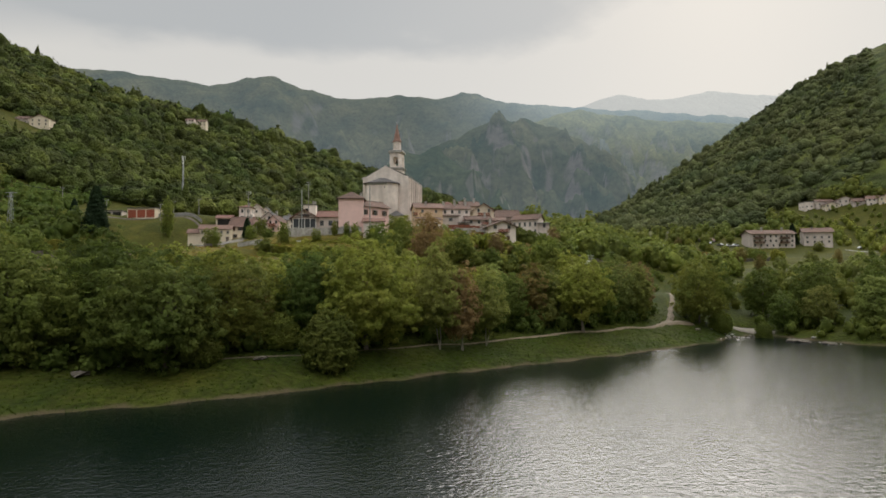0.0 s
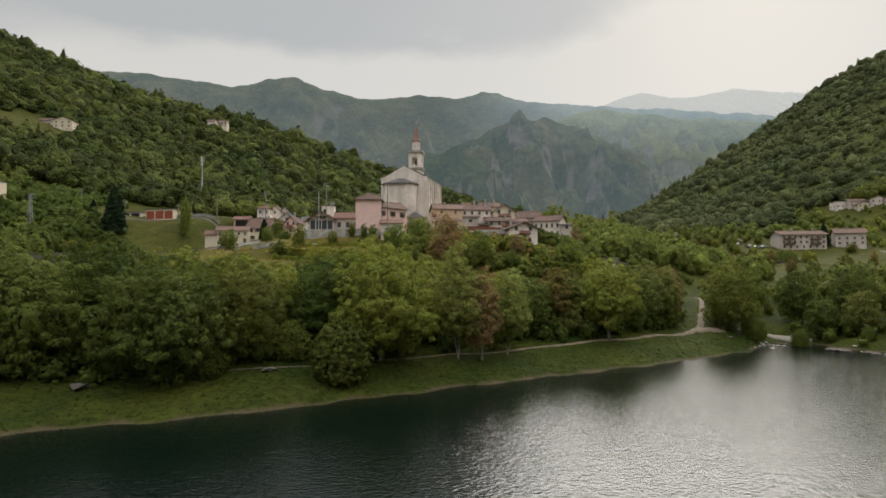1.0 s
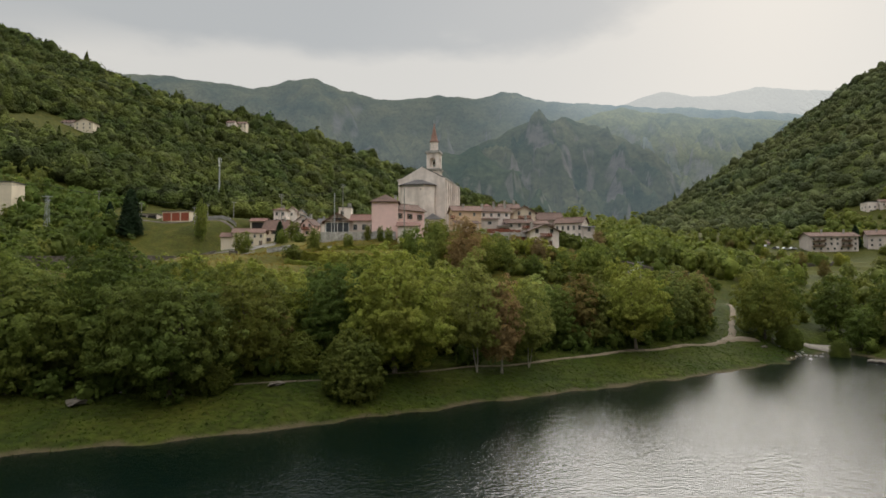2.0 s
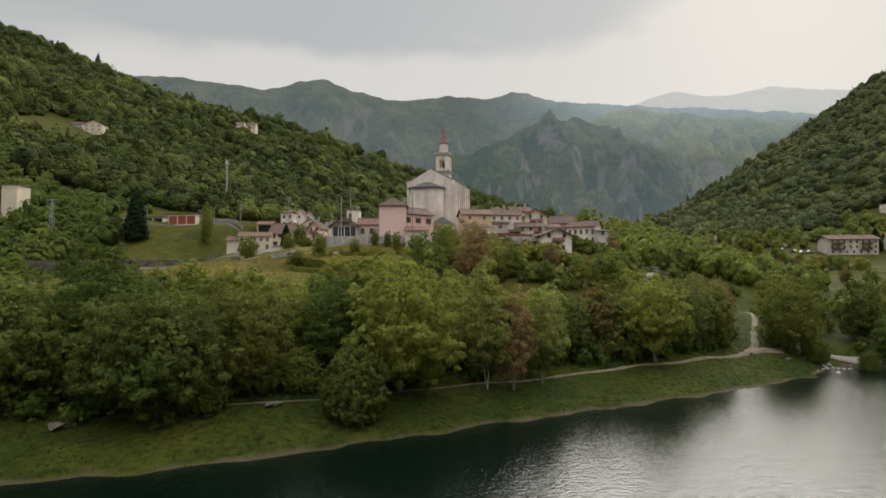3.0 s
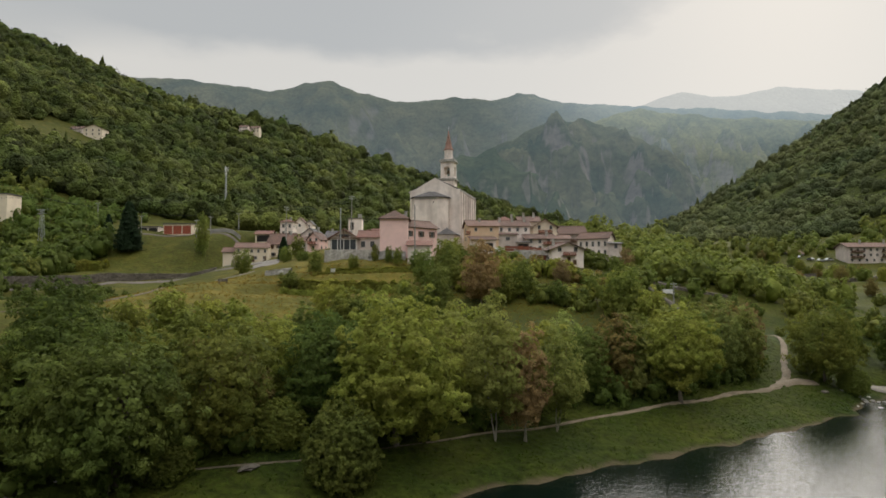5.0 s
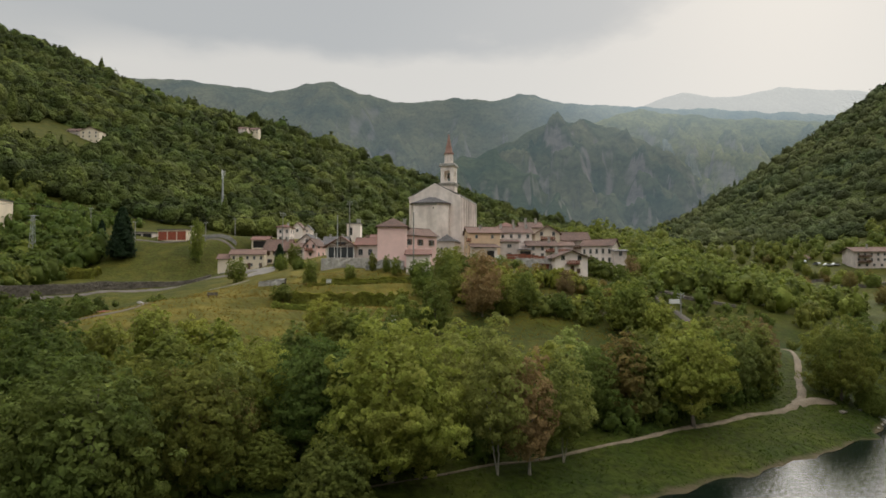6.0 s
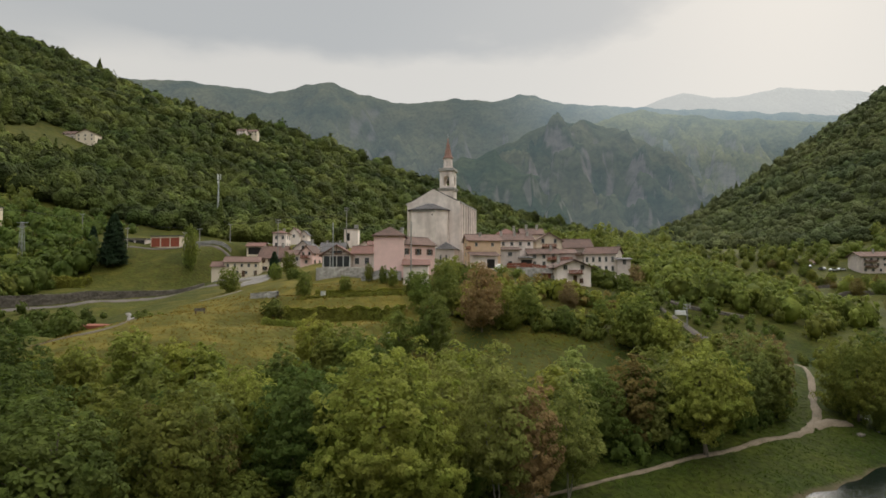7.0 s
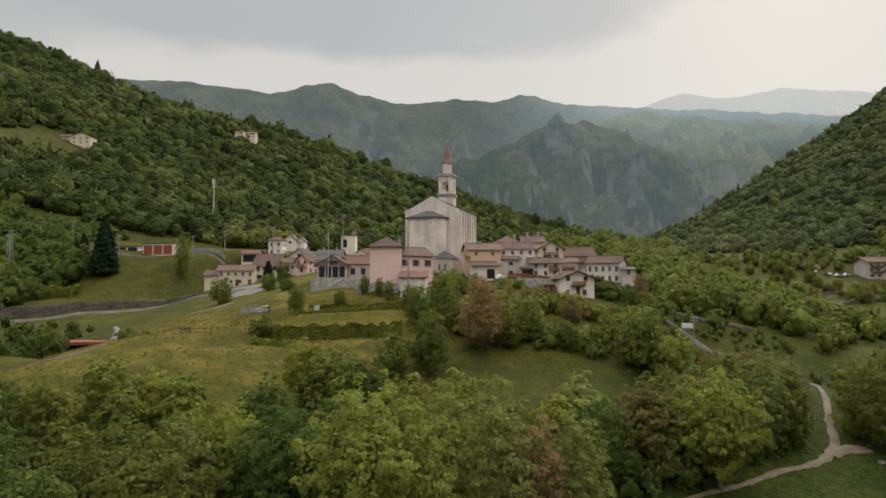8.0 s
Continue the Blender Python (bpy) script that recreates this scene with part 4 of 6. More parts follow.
belt("trees in the belt above the bank", -120, 60, 40, 140, 6.6, 15, 25, 8.0, 11.5, 3, ("green", "green_tall", "dark", "light", "light_tall", "grey", "green", "russet"))
belt("trees in the belt above the bank", -115, -6, 50, 160, 6.4, 25, 46, 6.0, 9.5, 5, ("green", "light", "dark", "light_tall", "grey", "green_tall", "green"))
belt("trees in the belt above the bank", -6, 40, 50, 160, 6.0, 24, 40, 4.5, 7.5, 16, ("green", "light", "dark", "grey", "green_tall", "green"))
belt("trees in the belt above the bank", 38, 62, 50, 160, 6.4, 30, 44, 8.0, 11.5, 15, ("green", "light", "russet", "light_tall", "grey", "green_tall", "green"))
thicket(-130, 62, 30, 140, 3.4, 11.5, 20, 1.8, 3.6, 19, LEAF_DARK, "dark-green undergrowth beneath the bank trees", 240, 0.6)
thicket(-130, 62, 50, 150, 5.2, 20, 46, 1.8, 3.4, 20, LEAF, "green undergrowth between the belt trees", 110, 0.7)
thicket(2, 40, 137, 146, 2.6, 40, 90, 1.6, 3.6, 6, LEAF, "green bushes along the upper meadow edge", 230, 0.65)
thicket(-4, 62, 144, 160, 3.8, 40, 78, 2.0, 5.5, 7, LEAF_LIGHT, "green scrub on the slope below the village", 260, 0.65)
thicket(2, 56, 158, 176, 4.0, 40, 95, 1.4, 3.2, 8, LEAF_OLIVE, "low olive scrub below the village houses", 160, 0.65)
thicket(54, 84, 158, 182, 3.4, 20, 140, 2.4, 6.0, 36, LEAF, "green bushes between the lanes", 160, 0.65)
thicket(36, 58, 178, 196, 3.8, 40, 140, 1.8, 4.5, 31, LEAF, "green bushes below the end of the village", 200, 0.65)
thicket(72, 135, 126, 205, 6.6, 14, 120, 2.4, 5.6, 9, LEAF, "green trees beside the stream", 170)
thicket(58, 122, 186, 268, 9.8, 30, 400, 4.0, 8.0, 21, LEAF_LIGHT, "bright green trees beside the village lane", 170)
thicket(58, 122, 186, 268, 8.2, 30, 400, 4.0, 8.5, 12, LEAF, "mixed green trees beside the village lane", 170)
thicket(-250, -118, 60, 232, 6.0, 48, 400, 4.0, 9.0, 13, LEAF_DARK, "dense dark-green trees on the western slope", 170, 0.75)
thicket(-250, -118, 60, 236, 9.5, 30, 400, 4.0, 8.5, 14, LEAF, "green trees on the western slope", 170, 0.75)
thicket(-178, -117, 190, 236, 5.2, 48, 600, 3.0, 7.0, 33, LEAF_DARK, "dense dark-green trees beside the conifer", 170)
thicket(-200, -127, 230, 274, 5.8, 48, 600, 3.0, 6.5, 35, LEAF_DARK, "dark-green trees along the upper pasture", 120)
thicket(-300, -172, 226, 300, 7.0, 48, 600, 4.0, 8.5, 22, LEAF, "green trees on the upper western slope", 90)
thicket(-162, -136, 238, 270, 8.0, 48, 600, 3.0, 6.5, 23, LEAF_DARK, "dark trees beside the upper meadow", 110)
thicket(236, 340, 180, 300, 9, 20, 500, 4.0, 9.0, 15, LEAF, "green trees round the eastern meadows", 110)
thicket(86, 190, 84, 130, 3.6, 1.8, 13, 1.6, 4.2, 27, LEAF_DARK, "dark shrubs along the far shore", 120)
thicket(132, 260, 105, 205, 8.0, 12, 400, 3.0, 6.5, 17, LEAF_GREY, "grey-green trees beyond the stream", 150)
thicket(205, 284, 345, 402, 11, 20, 600, 4.0, 8.0, 18, LEAF, "scattered green trees below the hamlet", 80)

# trees and hedges on the eastern terraces
rng = random.Random(77)
EAST = [(rng.uniform(124, 262), rng.uniform(208, 322), rng.uniform(3.0, 6.5), rng.uniform(0.8, 1.3)) for _ in range(30)]
EAST += [(rng.uniform(122, 186), rng.uniform(262, 345), rng.uniform(3.0, 7.0), rng.uniform(0.9, 1.4)) for _ in range(45)]
for kind in ("green", "light", "russet"):
    spec, mat, label = MID[kind]
    grove("broadleaf_tree", spec, mat, BARK, "small field tree on the eastern meadow terraces", "field trees", EAST[("green", "light", "russet").index(kind)::3])
thicket(282, 330, 336, 400, 8.5, 20, 900, 2.0, 4.5, 28, LEAF, "scattered green bushes on the slope below the hamlet", 160)
thicket(262, 300, 300, 380, 7.5, 20, 900, 3.0, 6.5, 29, LEAF_LIGHT, "light-green trees beside the farm lane", 100)
thicket(138, 206, 345, 378, 6.4, 20, 900, 3.5, 7.5, 32, LEAF, "green trees behind the eastern meadow", 110)
thicket(-134, -82, 108, 173, 4.6, 40, 400, 1.3, 3.2, 34, LEAF_DARK, "dark scrub on the far side of the hollow", 190)
thicket(-84, -66, 104, 156, 9.5, 40, 400, 1.6, 3.6, 30, LEAF_DARK, "dark bushes in the grassy hollow", 210)

# trees round the middle meadow
grove("broadleaf_tree", (33, 12, 8.5, 0.4, "round", 150, 36, 0.22, 0.2, 1), LEAF, BARK, "full green tree at the meadow edge", "trees round the middle meadow",
      [(-1.5, 122.5, 10.5, 0.85), (24.5, 141.0, 5.5, 1.2), (17.0, 143.0, 8.5, 0.9), (-4.5, 146.0, 8.0, 0.9), (40.0, 141.0, 8.0, 1.0), (43.0, 148.0, 6.0, 1.0)])
grove("russet_tree", (34, 15, 9.5, 1.5, "upright", 180, 38, 0.21, 0.22, 2), LEAF_RUSSET, BARK, "tall russet-leaved tree at the meadow edge", "trees round the middle meadow",
      [(7.6, 136.0, 13.5, 0.95), (27.5, 152.0, 6.5, 1.0), (53.0, 190.0, 8.0, 0.9)])
grove("broadleaf_tree", (35, 12, 8.5, 0.4, "upright", 150, 36, 0.22, 0.2, 1), LEAF, BARK, "green tree at the meadow edge", "trees round the middle meadow",
      [(13.0, 139.5, 7.5, 1.0), (33.0, 146.0, 6.0, 1.1), (-7.0, 118.0, 8.0, 1.0), (1.5, 144.0, 9.0, 0.9), (50.0, 136.0, 5.5, 1.2)])

# single trees and bushes among the houses and terraces
grove("broadleaf_tree", (31, 8, 6.2, 0.2, "round", 80, 20, 0.26, 0.12, 1), LEAF, BARK, "small green garden tree by the village", "garden trees",
      [(-47.0, 192.0, 5.0, 1.0), (-29.5, 150.0, 6.0, 0.7), (-86.3, 229.5, 15.0, 0.42), (-57.5, 185.0, 7.0, 1.0), (-22.0, 158.0, 3.8, 0.9), (-11.5, 160.5, 4.5, 0.7), (-17.5, 165.0, 4.6, 0.55),
       (-6.5, 158.0, 5.5, 1.0), (2.0, 168.0, 6.5, 1.1), (0.5, 158.0, 8.5, 0.9), (8.0, 178.0, 4.5, 1.2), (15.0, 176.0, 4.5, 1.2), (-46.0, 203.0, 7.0, 0.75), (-14.0, 163.5, 4.4, 0.55), (46.5, 176.0, 6.0, 0.9)])
grove("garden_bush", (32, 3, 4.0, -0.3, "bush", 60, 20, 0.19, 0.05, 2), LEAF, BARK, "low green garden bush on the terrace", "garden bushes",
      [(-4.0, 130.0, 3.0, 1.0), (-40.5, 186.0, 3.0, 1.0), (20.0, 183.0, 2.4, 1.1), (24.0, 163.0, 3.4, 1.2), (33.0, 160.0, 3.2, 1.2), (40.0, 162.0, 3.4, 1.1),
       (47.0, 166.0, 4.0, 1.1), (53.0, 186.0, 4.0, 1.1), (-30.5, 129.0, 3.0, 1.0), (6.0, 172.0, 3.4, 1.2), (12.0, 168.0, 3.4, 1.2), (-84.0, 140.0, 4.0, 1.2), (-53.0, 129.0, 4.0, 1.25), (-57.5, 132.0, 3.2, 1.1), (-75.5, 141.5, 6.0, 0.8)], "bush")


def conifer(m, seed, tall, wide, label, group):
    rng = np.random.default_rng(seed)
    n = 6000
    z = rng.uniform(0.04, 1, n) ** 0.9
    a = rng.uniform(0, 6.283, n)
    tier = 0.86 + 0.09 * np.cos(z * 60 + 2 * np.sin(3 * a)) + 0.12 * np.sin(5 * a + 9 * z)
    r = wide / 2 * (1.03 - z) ** 0.55 * tier * rng.uniform(0.55, 1.05, n)
    p = np.stack([r * np.cos(a), r * np.sin(a), z * tall - 0.12 * r], -1)
    d = np.stack([np.cos(a), np.sin(a), np.full(n, -0.1)], -1)
    verts, faces = leaf_cards(rng, p, d, 0.62)
    tree = empty("conifer", m, label, "tree", group)
    bm = bmesh.new()
    tube(bm, (0, 0, -1), (0, 0, tall * 0.95), 0.3, 0.04, 8)
    part("trunk", bm, BARK, tree)
    part_of("crown", mesh_from("crown", verts, faces), NEEDLE, tree)
    return tree


fir = conifer(standing(-112.5, 229.5), 41, 17.4, 10.5, "tall dark-green conifer on the meadow", "dark conifers")
for x, y, s in ((-125.5, 240, 0.42), (-51.5, 207, 0.42), (239.0, 340, 0.72), (-60, 560, 0.7), (-20, 640, 0.7)):
    copy_thing(fir, standing(x, y, s, 50 * s))


# ---- hedges ----
def hedge(points, tall, wide, seed, label):
    rng = np.random.default_rng(seed)
    pts = np.array(points, float)
    run = np.r_[0, np.cumsum(np.hypot(*np.diff(pts, axis=0).T))]
    n = int(run[-1] * 95 * tall)
    s = rng.uniform(0, run[-1], n)
    p = np.stack([np.interp(s, run, pts[:, 0]), np.interp(s, run, pts[:, 1])], -1)
    a = rng.uniform(0, math.pi, n)
    bulge = 0.85 + 0.2 * np.sin(s * 1.7 + 2 * np.sin(s * 0.6)) * np.sin(s * 0.43 + 2)
    p[:, 1] += np.cos(a) * wide / 2 * bulge
    z = lie(p[:, 0], p[:, 1]) + np.sin(a) * tall * bulge * rng.uniform(0.85, 1.05, n)
    d = np.stack([np.zeros(n), np.cos(a), np.sin(a)], -1)
    verts, faces = leaf_cards(rng, np.c_[p, z], d, 0.27)
    h = empty("hedge", pose(*pts[0], float(lie(*pts[0]))), label, "hedge")
    verts -= (*pts[0], float(lie(*pts[0])))
    part_of("foliage", mesh_from("foliage", verts, faces), LEAF_LIGHT, h)


hedge([(-28.6, 129.7), (-24, 133), (-16, 138.3), (-7.5, 143.5)], 2.1, 2.2, 51, "long green hedge along a garden terrace")
hedge([(-28.3, 156.5), (-17.5, 157.7), (-5.9, 159.4)], 1.1, 1.4, 52, "low green hedge below the pink house")
hedge([(-31, 125), (-24, 126)], 1.3, 1.8, 53, "short green hedge on the meadow terrace")
hedge([(-29.5, 147.0), (-20, 150.5), (-8, 155.0)], 0.7, 1.0, 55, "low green hedge between the garden terraces")
hedge([(-150, 196), (-128, 208), (-112, 214)], 3.4, 4.5, 54, "tall dark hedge above the stone wall")


# ---- grass ----
def tufts(name, x0, x1, y0, y1, count, d0, d1, low, high, seed, mat, label):
    """Long grass in tufts of leaning blades."""
    rng = np.random.default_rng(seed)
    x, y = rng.uniform(x0, x1, count * 4), rng.uniform(y0, y1, count * 4)
    d = inland(x, y)
    keep = (d > d0) & (d < d1)
    x, y = x[keep][:count], y[keep][:count]
    n, blades = len(x), 5
    bx = np.repeat(x, blades) + rng.normal(0, 0.14, n * blades)
    by = np.repeat(y, blades) + rng.normal(0, 0.14, n * blades)
    tall = np.repeat(rng.uniform(low, high, n), blades) * rng.uniform(0.6, 1.2, n * blades)
    a = rng.uniform(0, 6.283, n * blades)
    foot = np.stack([bx, by, lie(bx, by) - 0.05], -1)
    side = np.stack([np.cos(a), np.sin(a), 0 * a], -1) * 0.07
    tip = foot + np.stack([-np.sin(a) * tall * 0.4, np.cos(a) * tall * 0.4, tall], -1)
    verts = np.stack([foot - side, foot + side, tip], 1).reshape(-1, 3)
    data = mesh_from(name, verts, np.arange(n * blades * 3).reshape(-1, 3))
    tagged(part_of(name, data, mat), label, "grass", kind="stuff")


GRASS = leaf_material("grass_blades", (0.048, 0.080, 0.012), (0.076, 0.097, 0.016))
DRY_GRASS = leaf_material("dry_grass_blades", (0.145, 0.111, 0.019), (0.191, 0.134, 0.027))
tufts("grass", -75, 84, 30, 128, 11000, 0.4, 15, 0.10, 0.26, 81, GRASS, "long green grass in tufts on the bank")
tufts("grass", -64, 45, 96, 168, 9000, 40, 120, 0.12, 0.36, 82, DRY_GRASS, "long drying meadow grass in tufts")

# ---- houses ----
WINDOWS = {}


def window(parent, x, y, z, turn, w, h, shutters=None):
    """A framed window on a wall: its foot's middle at (x, y, z), looking along -y before the turn."""
    key = (round(w, 2), round(h, 2), shutters.name if shutters else "")
    if key not in WINDOWS:
        t = 0.09
        frame_bm = boxes((-w / 2 - t, w / 2 + t, -0.07, 0.03, -t, 0), (-w / 2 - t, w / 2 + t, -0.07, 0.03, h, h + t), (-w / 2 - t, -w / 2, -0.07, 0.03, 0, h),
                         (w / 2, w / 2 + t, -0.07, 0.03, 0, h), (-0.03, 0.03, -0.05, 0.0, 0, h), (-w / 2 - 0.16, w / 2 + 0.16, -0.16, 0.03, -0.16, -t))
        pane_bm = boxes((-w / 2, w / 2, -0.025, 0.01, 0, h))
        meshes = []
        for name, b, mat in (("window", frame_bm, PALE_STONE), ("pane", pane_bm, GLASS)):
            data = bpy.data.meshes.new(name)
            b.to_mesh(data)
            b.free()
            data.materials.append(mat)
            meshes.append(data)
        if shutters:
            b = boxes((0, w * 0.5, -0.11, -0.02, -0.04, h + 0.04))
            data = bpy.data.meshes.new("shutter")
            b.to_mesh(data)
            b.free()
            data.materials.append(shutters)
            meshes.append(data)
        WINDOWS[key] = meshes
    meshes = WINDOWS[key]
    ob = new("window", meshes[0])
    ob.parent, ob.matrix_basis = parent, pose(x, y, z, 0, 0, turn)
    new("pane", meshes[1]).parent = ob
    if shutters:
        for q in (-w - 0.09, w / 2 + 0.09):
            leaf = tagged(new("shutter", meshes[2]), "brown wooden shutter")
            leaf.parent, leaf.location = ob, (q, 0, 0)
    return ob


def roof_slab(bm, a, b, c, d, thick):
    """A slab with its upper face a, b, c, d, in order."""
    top = [Vector(p) for p in (a, b, c, d)]
    n = (top[1] - top[0]).cross(top[3] - top[0]).normalized()
    if n.z < 0:
        top, n = top[::-1], -n
    up = [bm.verts.new(p) for p in top]
    down = [bm.verts.new(p - n * thick) for p in top]
    bm.faces.new(up)
    bm.faces.new(down[::-1])
    for k in range(4):
        bm.faces.new((up[k], down[k], down[(k + 1) % 4], up[(k + 1) % 4]))


def house(name, x, y, z, w, h, d, rise, roof, wall_mat, roof_mat, label, turn=0.0, front=(), right=(), left=(), sill=0.95, storey=2.7, size=(0.8, 1.15), shutters=None,
          chimneys=(), doors=(), over=0.55, category="house", group="", balconies=()):
    """A house whose front runs from its left corner at (x, y), w metres wide and h high to the eaves. roof: x (ridge along the front),
    y (gable to the front), hip, flat or lean (one slope falling to the front). front, right, left: windows in each storey from below."""
    thing = empty(name, pose(x, y, z, 0, 0, turn), label, category, group)
    bm = bmesh.new()
    if roof == "x":
        side = [(0, -8), (d, -8), (d, h), (d / 2, h + rise), (0, h)]
        a, b = [bm.verts.new((0, p, q)) for p, q in side], [bm.verts.new((w, p, q)) for p, q in side]
    elif roof == "y":
        side = [(0, -8), (w, -8), (w, h), (w / 2, h + rise), (0, h)]
        b, a = [bm.verts.new((p, 0, q)) for p, q in side], [bm.verts.new((p, d, q)) for p, q in side]
    elif roof == "lean":
        side = [(0, -8), (d, -8), (d, h + rise), (0, h)]
        a, b = [bm.verts.new((0, p, q)) for p, q in side], [bm.verts.new((w, p, q)) for p, q in side]
    else:
        side = [(0, -8), (d, -8), (d, h), (0, h)]
        a, b = [bm.verts.new((0, p, q)) for p, q in side], [bm.verts.new((w, p, q)) for p, q in side]
    n = len(side)
    bm.faces.new(a[::-1])
    bm.faces.new(b)
    for k in range(n):
        bm.faces.new((a[k], a[(k + 1) % n], b[(k + 1) % n], b[k]))
    bmesh.ops.recalc_face_normals(bm, faces=bm.faces)
    part("wall", bm, wall_mat, thing)
    bm = bmesh.new()
    t, e = 0.16, 0.1
    if roof == "x":
        k = rise / (d / 2)
        for y0, y1 in ((-over, d / 2), (d + over, d / 2)):
            roof_slab(bm, (-over, y0, h - over * k + e), (w + over, y0, h - over * k + e), (w + over, y1, h + rise + e), (-over, y1, h + rise + e), t)
        tube(bm, (-over, d / 2, h + rise + e), (w + over, d / 2, h + rise + e), 0.12, 0.12, 6)
    elif roof == "y":
        k = rise / (w / 2)
        for x0, x1 in ((-over, w / 2), (w + over, w / 2)):
            roof_slab(bm, (x0, -over, h - over * k + e), (x1, -over, h + rise + e), (x1, d + over, h + rise + e), (x0, d + over, h - over * k + e), t)
        tube(bm, (w / 2, -over, h + rise + e), (w / 2, d + over, h + rise + e), 0.12, 0.12, 6)
    elif roof == "lean":
        k = rise / d
        roof_slab(bm, (-over, -over, h - over * k + e), (w + over, -over, h - over * k + e), (w + over, d + 0.1, h + rise + e), (-over, d + 0.1, h + rise + e), t)
    elif roof == "hip":
        i = min(w, d) / 2
        low = [bm.verts.new(p) for p in ((-over, -over, h - 0.05), (w + over, -over, h - 0.05), (w + over, d + over, h - 0.05), (-over, d + over, h - 0.05))]
        mid = [bm.verts.new(v.co + Vector((0, 0, 0.17))) for v in low]
        if w >= d:
            r = [bm.verts.new((i, d / 2, h + rise)), bm.verts.new((w - i + 0.01, d / 2, h + rise))]
            tops = ((0, 1, r[1], r[0]), (1, 2, r[1]), (2, 3, r[0], r[1]), (3, 0, r[0]))
        else:
            r = [bm.verts.new((w / 2, i, h + rise)), bm.verts.new((w / 2, d - i, h + rise))]
            tops = ((0, 1, r[0]), (1, 2, r[1], r[0]), (2, 3, r[1]), (3, 0, r[0], r[1]))
        for f in tops:
            bm.faces.new([mid[v] if isinstance(v, int) else v for v in f])
        for k in range(4):
            bm.faces.new((low[k], low[(k + 1) % 4], mid[(k + 1) % 4], mid[k]))
        bm.faces.new(low[::-1])
    else:
        box(bm, -0.3, w + 0.3, -0.3, d + 0.3, h + 0.004, h + 0.3)
    part("roof", bm, roof_mat, thing)
    ww, wh = size
    for row, count in enumerate(front):
        for k in range(count):
            window(thing, w * (k + 0.5) / count if count > 1 else w * 0.5, -0.03, sill + row * storey, 0, ww, wh, shutters)
    for row, count in enumerate(right):
        for k in range(count):
            window(thing, w + 0.03, d * (k + 0.5) / count, sill + row * storey, 90, ww, wh, shutters)
    for row, count in enumerate(left):
        for k in range(count):
            window(thing, -0.03, d * (k + 0.5) / count, sill + row * storey, -90, ww, wh, shutters)
    for cx, cy, cz in chimneys:
        part("chimney", boxes((cx - 0.35, cx + 0.35, cy - 0.35, cy + 0.35, h - 0.5, cz), (cx - 0.45, cx + 0.45, cy - 0.45, cy + 0.45, cz, cz + 0.18)), PALE_STONE, thing, "pale chimney stack")
    for dx, dw, dh, mat in doors:
        # near-black ones are closed slabs painted with the shade of an open bay
        part("door", boxes((dx - dw / 2, dx + dw / 2, -0.06, 0.05, 0, dh)), mat, thing)
    for bx, bw, bz, mat in balconies:
        bal = part("balcony", boxes((bx, bx + bw, -1.2, 0, bz - 0.15, bz)), TIMBER, thing)
        rail = boxes((bx, bx + bw, -1.22, -1.14, bz + 0.85, bz + 0.95), (bx, bx + bw, -1.2, -1.16, bz, bz + 0.1))
        k = bx
        while k < bx + bw:
            box(rail, k, k + 0.13, -1.2, -1.16, bz, bz + 0.9)
            k += 0.19
        part("railing", rail, mat, bal, "boarded wooden railing")
    return thing


